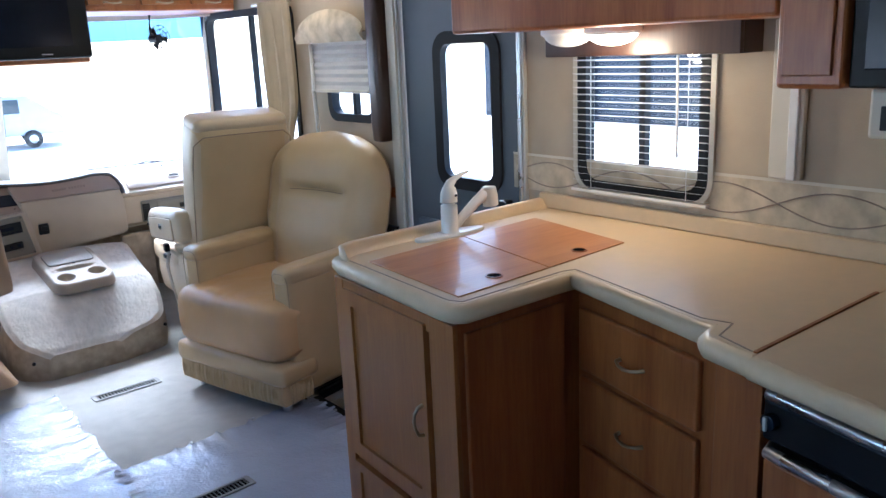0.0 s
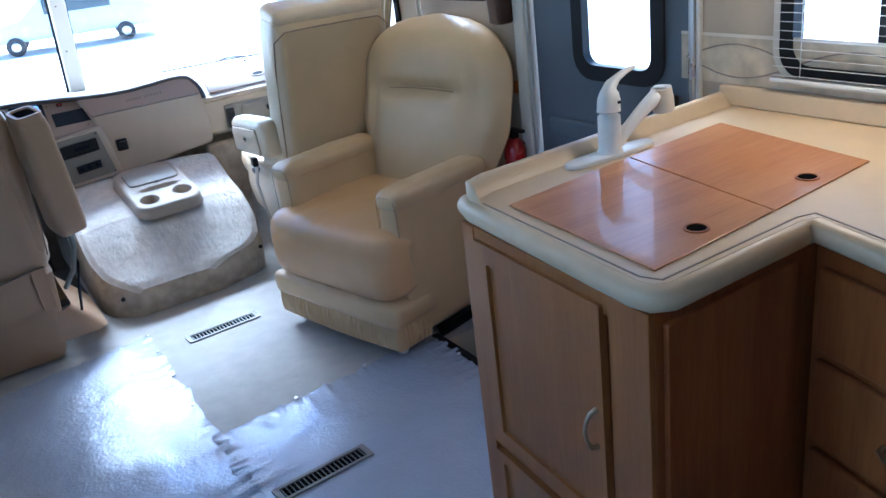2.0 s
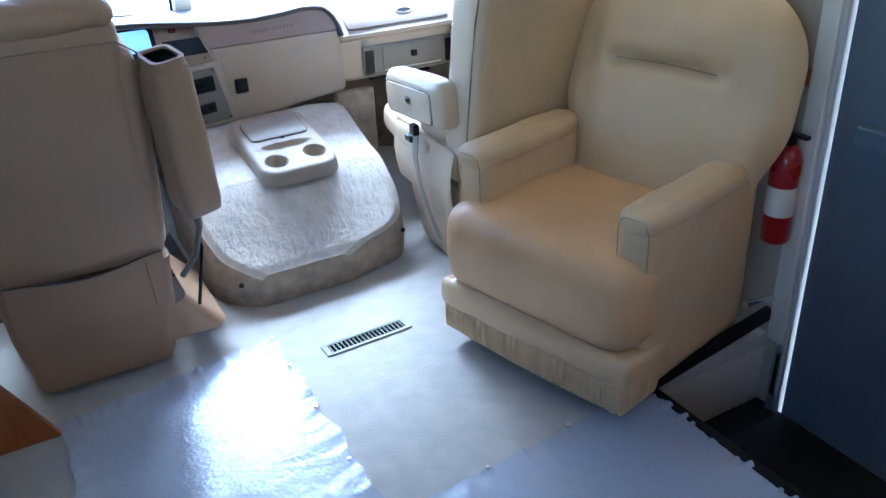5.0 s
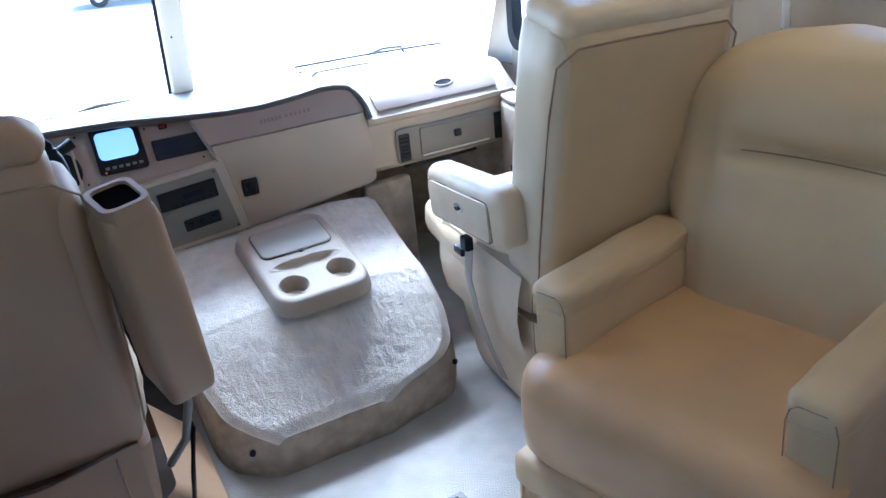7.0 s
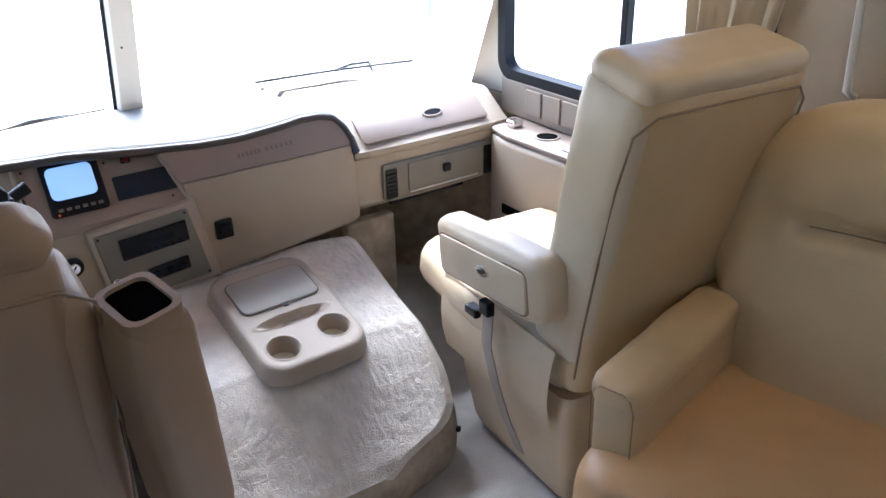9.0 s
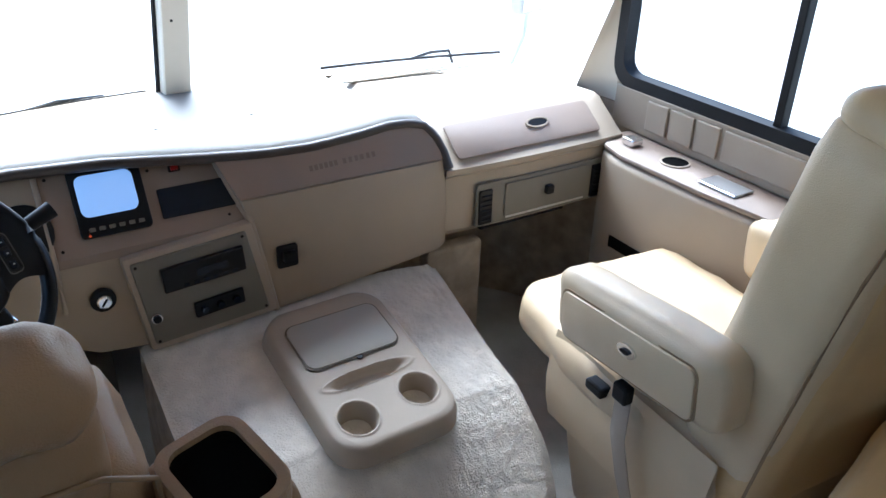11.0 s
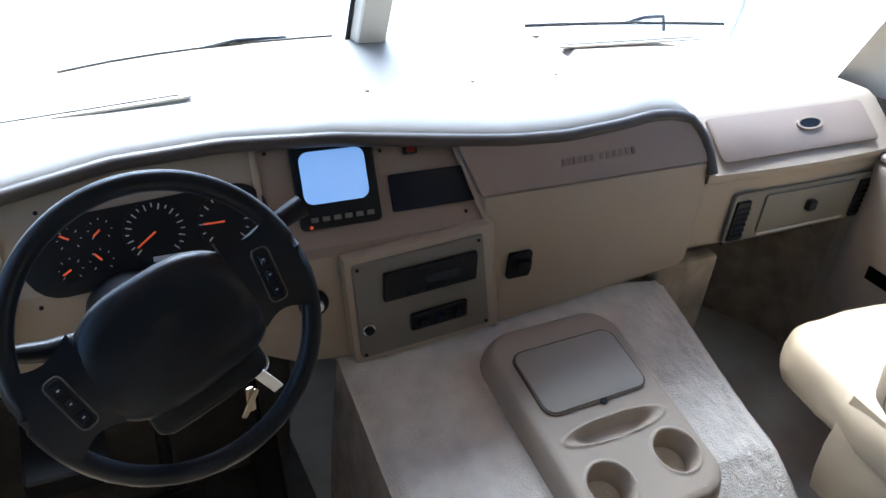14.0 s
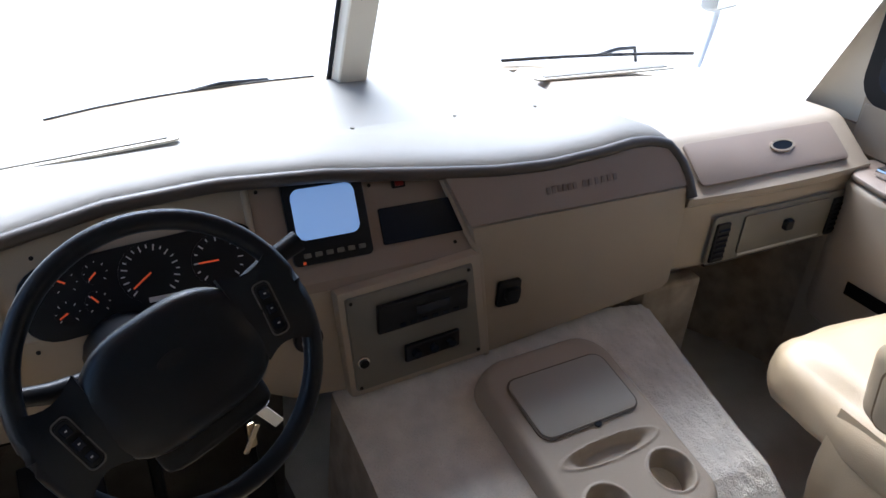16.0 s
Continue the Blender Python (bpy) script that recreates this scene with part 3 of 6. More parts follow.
    part("radio_panel", inner, PANEL_GREY, t, "olive-grey radio panel", smooth=30)
    radio = part("radio", moved(box((-0.093, -0.012, -0.030), (0.093, 0, 0.030), 0.003), upright(-0.182, 0.642, 0.026) @ Euler((0, radians(-4), 0)).to_matrix().to_4x4()), BLACK, t, "black radio")
    for k in range(6):
        part("button", moved(box((-0.006, -0.003, -0.004), (0.006, 0, 0.004), 0.001), upright(-0.225 + 0.022 * k, 0.618 + 0.0015 * k, 0.038)), SMOKED, radio)
    part("display", moved(box((-0.035, -0.001, -0.009), (0.035, 0, 0.009)), upright(-0.165, 0.645, 0.039) @ Euler((0, radians(-4), 0)).to_matrix().to_4x4()), SMOKED, radio)
    knobs = part("heater_control", moved(box((-0.058, -0.010, -0.019), (0.058, 0, 0.019), 0.003), upright(-0.155, 0.547, 0.026) @ Euler((0, radians(-5), 0)).to_matrix().to_4x4()), BLACK, t, "black heater control")
    for k in range(3):
        part("knob", moved(disc(0.009, 0.012, 16, 0.002), upright(-0.193 + 0.037 * k, 0.545 + 0.003 * k, 0.036)), SMOKED, knobs)
    sock = part("power_socket", moved(disc(0.013, 0.012, 20, 0.002), upright(-0.297, 0.546, 0.020)), CHROME, t, "chrome socket")
    part("plug_cap", moved(disc(0.009, 0.004, 16), upright(-0.297, 0.546, 0.032)), BLACK, sock)
    for x, z in ((-0.325, 0.68), (-0.088, 0.698), (-0.045, 0.502), (-0.298, 0.484)):
        part("screw", moved(disc(0.0035, 0.002, 10), upright(x, z, 0.026)), BLACK, t)
    # rear-view monitor
    mon = part("monitor", moved(plate(0.146, 0.150, 0.01, 0.012, 0.003), slant(-0.339, 0.812, 0.0)), BLACK, t, "black rear-view monitor")
    tube_bm = moved(plate(0.116, 0.088, 0.016, 0.006, 0.003), slant(-0.343, 0.822, 0.012))
    part("screen", tube_bm, SCREEN, mon, "glowing pale blue screen", smooth=40)
    for k in range(6):
        part("button", moved(box((-0.006, -0.005, -0.004), (0.006, 0, 0.004), 0.001), slant(-0.388 + 0.02 * k, 0.762, 0.012)), PANEL_GREY, mon)
    part("status_lamp", moved(disc(0.003, 0.002, 10), slant(-0.395, 0.752, 0.012)), NEEDLE, mon)
    part("smoked_display", moved(plate(0.165, 0.066, 0.004, 0.006, 0.001), slant(-0.160, 0.784, 0.0)), SMOKED, t, "smoked blue-black display")
    sw = part("warning_switch", moved(plate(0.026, 0.016, 0.003, 0.006, 0.001), slant(-0.194, 0.846, 0.0)), BLACK, t)
    part("cap", moved(plate(0.016, 0.009, 0.002, 0.003), slant(-0.194, 0.846, 0.006)), RED, sw)
    for x, z in ((-0.452, 0.865), (-0.452, 0.735), (-0.10, 0.74), (-0.25, 0.850)):
        part("screw", moved(disc(0.0035, 0.002, 10), slant(x, z, 0.0)), BLACK, t)
    # instrument cluster
    glass = part("instrument_bezel", moved(plate(0.375, 0.118, 0.052, 0.008, 0.003), slant(-0.645, 0.772, 0.0) @ Euler((0, radians(-4), 0)).to_matrix().to_4x4()), BLACK, t, "black instrument cluster", smooth=40)
    def dial(x, z, r, ticks, needle, big):
        d = part("gauge", moved(disc(r, 0.003, 28), slant(x, z, 0.008)), BLACK, glass)
        bm = bmesh.new()
        for k in range(ticks):
            a = radians(225 - 270 * k / (ticks - 1))
            L = 0.20 if k % 2 == 0 else 0.12
            b = box((-0.0006 if not big else -0.001, -0.0008, r * (0.92 - L)), (0.0006 if not big else 0.001, 0, r * 0.92))
            bm = shape(bm, moved(b, slant(x, z, 0.0115) @ Euler((0, math.pi / 2 - a, 0)).to_matrix().to_4x4()))
        tagged(part("scale", bm, DIAL_INK, d), kind="stuff")
        part("needle", moved(box((-0.0014, -0.0014, 0), (0.0014, 0, r * 0.75)), slant(x, z, 0.0130) @ Euler((0, radians(needle), 0)).to_matrix().to_4x4()), NEEDLE, d)
    dial(-0.640, 0.780, 0.048, 19, -125, True)
    dial(-0.534, 0.780, 0.043, 13, -90, True)
    for x, z, a in ((-0.718, 0.793, -130), (-0.762, 0.786, -60), (-0.722, 0.754, -40), (-0.766, 0.748, -120)):
        dial(x, z, 0.019, 7, a, False)
    part("odometer", moved(box((-0.022, -0.001, -0.004), (0.022, 0, 0.004)), slant(-0.628, 0.744, 0.012)), DIAL_INK, glass)
    for x, z in ((-0.80, 0.825), (-0.695, 0.845), (-0.55, 0.845), (-0.815, 0.70)):
        part("screw", moved(disc(0.0035, 0.002, 10), slant(x, z, 0.0)), BLACK, t)
    # switch panel
    pan = part("switch_panel", moved(plate(0.185, 0.17, 0.012, 0.008, 0.003), slant(-0.945, 0.745, 0.0)), DASH, t, "beige rocker-switch panel", smooth=30)
    for r in range(2):
        for c in range(3):
            s = part("rocker_switch", moved(box((-0.0125, -0.010, -0.022), (0.0125, 0, 0.022), 0.003), slant(-1.005 + 0.034 * c + 0.012 * r, 0.780 - 0.070 * r, 0.008)), BLACK, pan)
            part("symbol", moved(box((-0.004, -0.001, -0.003), (0.004, 0, 0.003)), slant(-1.005 + 0.034 * c + 0.012 * r, 0.789 - 0.070 * r, 0.0185)), PANEL_GREY, s)
    mirror_switch = part("mirror_switch", moved(plate(0.040, 0.044, 0.005, 0.008, 0.002), slant(-0.885, 0.792, 0.008)), BLACK, t, "square black mirror switch", smooth=30)
    part("knob", moved(disc(0.010, 0.008, 16, 0.002), slant(-0.885, 0.792, 0.016)), SMOKED, mirror_switch)
    # ignition and lower column shroud
    ig = part("ignition_switch", moved(disc(0.027, 0.016, 28, 0.004), upright(-0.396, 0.614, 0.0)), BLACK, t, "black-rimmed chrome ignition switch")
    part("barrel", moved(disc(0.016, 0.008, 24, 0.004), upright(-0.396, 0.614, 0.016)), CHROME, ig)
    part("key_slot", moved(box((-0.002, -0.004, -0.010), (0.002, 0, 0.010), 0.001), upright(-0.396, 0.614, 0.022) @ Euler((0, radians(35), 0)).to_matrix().to_4x4()), BLACK, ig)
    low = prism([(-1.06, 0.72), (-0.47, 0.72), (-0.35, 0.72), (-0.31, 0.46), (-0.42, 0.475), (-0.52, 0.53), (-1.06, 0.545)], 0.0, 0.06, 0.006)
    moved(low, Matrix(((1, 0, 0, 0), (0, 0, 1, 0.004), (0, 1, 0, 0), (0, 0, 0, 1))))
    part("knee_panel", low, DASH, t, smooth=30)
    part("underside", box((-1.06, 0.05, 0.50), (-0.34, 0.40, 0.56)), BLACK, t)
    # glove shelf on the passenger side
    rows = []
    for i in range(13):
        x = 0.466 + 0.608 * i / 12
        b, dip = 0.012 * math.sin(i / 12 * math.pi), 0.03 if i == 0 else 0.0
        rows.append([(x, 0.10, 0.52), (x, 0.012 - b, 0.545), (x, -b, 0.56), (x, -b, 0.715), (x, -0.012 - b, 0.725), (x, -0.014 - b, 0.742), (x, 0.004 - b, 0.752),
                     (x, 0.10, 0.822), (x, 0.125, 0.830), (x, 0.30, 0.820 - dip), (x, ws_y(x) - 0.005, 0.797 - dip)])
    part("passenger_shelf", loft(rows), DASH, t, "pale shelf moulding", smooth=25)
    a = math.atan2(0.070, 0.096)
    def shelf(x, u, out):
        return Matrix.Translation((x, 0.004 + 0.096 * u - 0.010 - out * math.sin(a), 0.754 + 0.070 * u + out * math.cos(a))) @ Euler((a - math.pi / 2, 0, 0)).to_matrix().to_4x4()
    lid = part("shelf_lid", moved(plate(0.49, 0.108, 0.012, 0.006, 0.002), shelf(0.755, 0.52, 0.0)), DASH_DARK, t, "taupe shelf lid", smooth=30)
    part("finger_hole", moved(disc(0.001, 0.002, 24), shelf(0.800, 0.6, 0.0065) @ Matrix.Diagonal((34, 1, 13, 1))), BLACK, lid)
    part("finger_rim", moved(ring([(0.040 * math.cos(k * math.pi / 12), 0.017 * math.sin(k * math.pi / 12)) for k in range(24)], [(0.033 * math.cos(k * math.pi / 12), 0.012 * math.sin(k * math.pi / 12)) for k in range(24)], 0, 0.004),
                              shelf(0.800, 0.6, 0.006) @ Euler((math.pi / 2, 0, 0)).to_matrix().to_4x4()), DASH, lid, smooth=40)
    glove = part("glove_box", moved(plate(0.46, 0.125, 0.01, 0.008, 0.003), upright(0.79, 0.622, 0.012)), PANEL_GREY, t, "grey glove-box front with side vents", smooth=30)
    part("glove_lid", moved(plate(0.29, 0.098, 0.006, 0.006, 0.002), upright(0.797, 0.625, 0.020)), PANEL_GREY, glove, smooth=30)
    part("lid_edge", moved(box((-0.14, -0.004, -0.003), (0.14, 0, 0.003), 0.001), upright(0.797, 0.573, 0.022)), GREY_TRIM, glove)
    part("knob", moved(plate(0.026, 0.026, 0.005, 0.016, 0.003), upright(0.800, 0.630, 0.024)), BLACK, glove)
    for x in (0.588, 0.984):
        v = part("vent", moved(plate(0.042, 0.100, 0.004, 0.008, 0.002), upright(x, 0.617, 0.018)), BLACK, glove, "black louvred vent")
        for k in range(6):
            part("louvre", moved(box((-0.016, -0.005, -0.0025), (0.016, 0, 0.0025)), upright(x, 0.582 + 0.014 * k, 0.026) @ Euler((radians(25), 0, 0)).to_matrix().to_4x4()), RUBBER, v)
    # Black bar painting the thin line of shade below the glove box.
    part("under_shade_strip", box((0.60, 0.012, 0.528), (0.90, 0.05, 0.545), 0.004), BLACK, t)
    # demister slots on the top
    for x0, y0, x1, y1, z in ((-0.93, 0.405, -0.49, 0.487, 0.812), (0.475, 0.615, 0.96, 0.600, 0.806)):
        c, L = Vector(((x0 + x1) / 2, (y0 + y1) / 2, z)), math.hypot(x1 - x0, y1 - y0)
        rot = Matrix.Translation(c) @ Euler((radians(-2), 0, math.atan2(y1 - y0, x1 - x0))).to_matrix().to_4x4()
        d = part("demister_vent", moved(prism(rounded(L, 0.040, 0.018), 0, 0.006, 0.002), rot), TRIM, t, "ivory demister vent", smooth=40)
        part("slot", moved(box((-L * 0.44, -0.010, 0.006), (L * 0.44, 0.010, 0.0085)), rot), PANEL_GREY, d)
    # raised name plate, drawn as plain bars
    tilt = Euler((-math.atan(0.60), 0, 0)).to_matrix().to_4x4()
    for pitch, x0, n in ((0.0128, 0.105, 6), (0.0158, 0.192, 6)):
        for k in range(n):
            x = x0 + pitch * k
            z = 0.812 + 0.03 * (x - 0.195)
            part("letter_bar", moved(box((-0.0044, -0.0012, -0.0068), (0.0044, 0, 0.0068), 0.0005), Matrix.Translation((x, 0.60 * (z - 0.775) - 0.0045, z)) @ tilt), LETTER, t)
    # dash-top screws and seam
    for x, y, z in ((-0.15, 0.385, 0.829), (0.10, 0.385, 0.829), (0.32, 0.385, 0.829)):
        part("screw", moved(prism([(0.005 * math.cos(k), 0.005 * math.sin(k)) for k in range(6)], 0, 0.003), Matrix.Translation((x, y, z))), PANEL_GREY, t)


dashboard()


# ---- seats ----
def cab_seat(name, label, side):
    """A captain's seat facing +y; side is +1 where the inner armrest is on its -x flank."""
    t = thing(name, label, "seat", group="captain's seats")
    s = side
    lean = Matrix.Translation((0, -0.195, 0.42)) @ Euler((radians(11.5 if side > 0 else 12.5), 0, 0)).to_matrix().to_4x4()
    def rows_back(w0, w1, d0, d1, h, n=20):
        rr = []
        for k in range(n + 1):
            u = k / n
            z = u * h
            w = w0 + (w1 - w0) * u
            d = d0 + (d1 - d0) * u
            e = 0.0
            if u > 0.94:
                e = (u - 0.94) / 0.06
            if u < 0.05:
                e = (0.05 - u) / 0.05 * 0.6
            sc = math.sqrt(max(0.02, 1 - e * e))
            rr.append([(x * (0.85 + 0.15 * sc), y * sc, z) for x, y in rounded(w, d, min(0.055, d * 0.42), 5)])
        return rr
    tall = 0.800 if s > 0 else 0.745
    wide = 0.235 if s > 0 else 0.208
    back = loft(rows_back(0.49 if s > 0 else 0.48, 2 * wide + 0.004, 0.13, 0.11, tall), True, True)
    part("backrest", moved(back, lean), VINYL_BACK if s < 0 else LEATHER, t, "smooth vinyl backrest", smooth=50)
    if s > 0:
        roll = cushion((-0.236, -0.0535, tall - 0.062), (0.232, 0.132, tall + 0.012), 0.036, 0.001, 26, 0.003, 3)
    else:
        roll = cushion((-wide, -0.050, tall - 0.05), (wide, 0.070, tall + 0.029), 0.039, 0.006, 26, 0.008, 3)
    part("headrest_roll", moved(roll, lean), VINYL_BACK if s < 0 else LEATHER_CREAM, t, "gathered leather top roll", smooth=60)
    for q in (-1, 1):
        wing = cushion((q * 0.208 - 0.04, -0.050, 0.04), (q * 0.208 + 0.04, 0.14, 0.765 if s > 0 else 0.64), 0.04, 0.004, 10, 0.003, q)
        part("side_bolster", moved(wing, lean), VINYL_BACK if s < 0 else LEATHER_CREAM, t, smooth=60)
        seam = [(q * 0.243, -0.044, 0.06), (q * 0.249, -0.042, 0.20), (q * 0.250, -0.040, 0.40), (q * 0.249, -0.040, 0.58), (q * 0.244, -0.046, tall - 0.105), (q * 0.20, -0.057, tall - 0.066), (q * 0.10, -0.058, tall - 0.063), (0, -0.058, tall - 0.063)]
        part("piping", moved(tube(seam, 0.0028, 6), lean), SEAM, t, smooth=60)
    for q in (-1, 1):
        part("bolster_foot", tube([(q * 0.212, -0.16, 0.62), (q * 0.214, -0.09, 0.575), (q * 0.216, 0.0, 0.548), (q * 0.218, 0.09, 0.53), (q * 0.218, 0.15, 0.515)], [0.046, 0.046, 0.040, 0.032, 0.016], 14), LEATHER_CREAM, t, "curved lower bolster", smooth=70)
    part("back_cushion", moved(cushion((-0.17, 0.03, 0.02), (0.17, 0.12, 0.62), 0.04, 0.02, 10, 0.003, 5), lean), LEATHER_CREAM, t, smooth=60)
    part("seat_cushion", cushion((-0.25, -0.22, 0.38), (0.25, 0.51 if s > 0 else 0.37, 0.545), 0.065, 0.032 if s > 0 else 0.02, 18, 0.005, 2), LEATHER_CREAM, t, "creased cream leather cushion", smooth=60)
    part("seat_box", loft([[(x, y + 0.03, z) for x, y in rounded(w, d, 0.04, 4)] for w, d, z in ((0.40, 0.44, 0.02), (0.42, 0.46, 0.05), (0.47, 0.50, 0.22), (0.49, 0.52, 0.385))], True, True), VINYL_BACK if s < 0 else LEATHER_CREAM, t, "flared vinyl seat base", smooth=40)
    part("swivel_plate", prism([(0.17 * math.cos(k * math.pi / 12), 0.03 + 0.17 * math.sin(k * math.pi / 12)) for k in range(24)], 0.0, 0.021), BLACK, t)
    return t, lean


def passenger_seat():
    t, lean = cab_seat("passenger_seat", "cream leather captain's seat beside the engine cover", 1)
    t.matrix_basis = pose(0.725, -0.79, 0.0, 0, 0, -4)
    for q in (-1, 1):
        x = q * 0.275
        droop = Matrix.Translation((0, 0.05, 0.66)) @ Euler((radians(-6), 0, 0)).to_matrix().to_4x4() @ Matrix.Translation((0, -0.05, -0.66))
        arm = part("armrest", moved(cushion((x - 0.05, -0.22, 0.585), (x + 0.05, 0.25, 0.745), 0.035, 0.006, 14, 0.002, q + 4), droop), LEATHER_CREAM, t, "padded cream armrest", smooth=60)
        if q < 0:
            part("side_panel", moved(plate(0.38, 0.105, 0.02, 0.009, 0.003), droop @ Matrix.Translation((x - 0.049, 0.02, 0.655)) @ Euler((0, 0, radians(-90))).to_matrix().to_4x4()), LEATHER_CREAM, arm, smooth=40)
            part("panel_seam", moved(ring(rounded(0.390, 0.115, 0.024), rounded(0.381, 0.106, 0.020), 0, 0.004), droop @ Matrix.Translation((x - 0.0495, 0.02, 0.655)) @ Euler((0, 0, radians(-90))).to_matrix().to_4x4() @ Euler((math.pi / 2, 0, 0)).to_matrix().to_4x4()), SEAM, arm)
            part("oval_badge", moved(disc(0.001, 0.006, 24), droop @ Matrix.Translation((x - 0.057, 0.0, 0.665)) @ Euler((0, 0, radians(-90))).to_matrix().to_4x4() @ Matrix.Diagonal((26, 1, 14, 1))), CHROME, arm, "chrome oval lever")
            part("oval_lever", moved(disc(0.001, 0.004, 20), droop @ Matrix.Translation((x - 0.063, 0.0, 0.665)) @ Euler((0, 0, radians(-90))).to_matrix().to_4x4() @ Matrix.Diagonal((13, 1, 5, 1))), BLACK, arm)
    part("valance", loft([[(-0.262 - 0.02 * math.sin(v * 3), -0.20 + 0.50 * u, 0.52 - 0.24 * v) for u in (0, 0.2, 0.4, 0.6, 0.8, 1.0)] for v in (0, 0.25, 0.5, 0.75, 1.0)]), LEATHER_CREAM, t, "cream side skirt", smooth=60)
    part("control_box", box((-0.300, 0.09, 0.475), (-0.255, 0.145, 0.50), 0.006), BLACK, t, "black seat switch")
    belt = [(-0.305, 0.02, 0.54), (-0.325, 0.0, 0.46), (-0.320, -0.03, 0.36), (-0.305, -0.06, 0.26), (-0.28, -0.09, 0.16)]
    rows = [[(x, y - 0.022, z), (x - 0.004, y, z), (x, y + 0.022, z)] for x, y, z in belt]
    part("seat_belt", thick(loft(rows), 0.003), DASH, t, "grey webbing seat belt", smooth=60)
    part("belt_buckle", box((-0.325, -0.005, 0.535), (-0.30, 0.035, 0.575), 0.005), BLACK, t)


def driver_seat():
    t, lean = cab_seat("driver_seat", "beige vinyl captain's seat with a raised armrest", -1)
    t.matrix_basis = pose(-0.757, -0.685, 0.0, 0, 0, 0)
    up = Matrix.Translation((0.337, -0.310, 0.556)) @ Euler((radians(7.7), radians(-6.4), radians(12))).to_matrix().to_4x4()
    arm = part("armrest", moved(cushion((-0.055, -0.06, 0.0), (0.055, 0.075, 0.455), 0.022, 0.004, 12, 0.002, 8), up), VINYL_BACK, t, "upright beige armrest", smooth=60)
    # Solid plug, coloured black for the shade inside the cup holder.
    part("cup_well", moved(prism(rounded(0.074, 0.099, 0.018), 0.44, 0.4655), up), HOLLOW_SHADE, arm, "cup-holder opening, its inner shade painted black")
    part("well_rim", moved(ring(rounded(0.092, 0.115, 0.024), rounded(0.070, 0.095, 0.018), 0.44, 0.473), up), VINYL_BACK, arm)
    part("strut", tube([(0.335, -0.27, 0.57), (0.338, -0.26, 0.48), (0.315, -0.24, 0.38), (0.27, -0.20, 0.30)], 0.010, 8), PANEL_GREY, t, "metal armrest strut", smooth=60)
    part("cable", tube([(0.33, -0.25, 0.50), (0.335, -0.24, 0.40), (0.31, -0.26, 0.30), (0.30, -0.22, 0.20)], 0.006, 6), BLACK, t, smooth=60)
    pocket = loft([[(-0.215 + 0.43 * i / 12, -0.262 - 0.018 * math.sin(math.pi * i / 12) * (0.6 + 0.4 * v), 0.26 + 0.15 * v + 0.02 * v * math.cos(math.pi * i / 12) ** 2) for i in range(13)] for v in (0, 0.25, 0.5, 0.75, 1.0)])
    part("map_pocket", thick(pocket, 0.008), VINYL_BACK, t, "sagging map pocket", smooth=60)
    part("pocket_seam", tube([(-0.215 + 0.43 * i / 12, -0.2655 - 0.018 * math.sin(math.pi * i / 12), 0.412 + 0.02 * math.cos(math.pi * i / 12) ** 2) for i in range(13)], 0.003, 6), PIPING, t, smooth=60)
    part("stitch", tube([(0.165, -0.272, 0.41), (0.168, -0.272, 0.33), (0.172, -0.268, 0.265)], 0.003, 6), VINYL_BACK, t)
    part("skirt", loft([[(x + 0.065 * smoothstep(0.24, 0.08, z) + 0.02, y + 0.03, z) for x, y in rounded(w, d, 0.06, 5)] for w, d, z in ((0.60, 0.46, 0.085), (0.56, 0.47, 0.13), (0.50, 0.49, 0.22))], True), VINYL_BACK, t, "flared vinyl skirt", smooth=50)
    part("armrest", cushion((-0.34, -0.17, 0.56), (-0.26, 0.24, 0.67), 0.035, 0.006, 10, 0.002, 3), LEATHER, t, "padded outer armrest", smooth=60)


passenger_seat()
driver_seat()


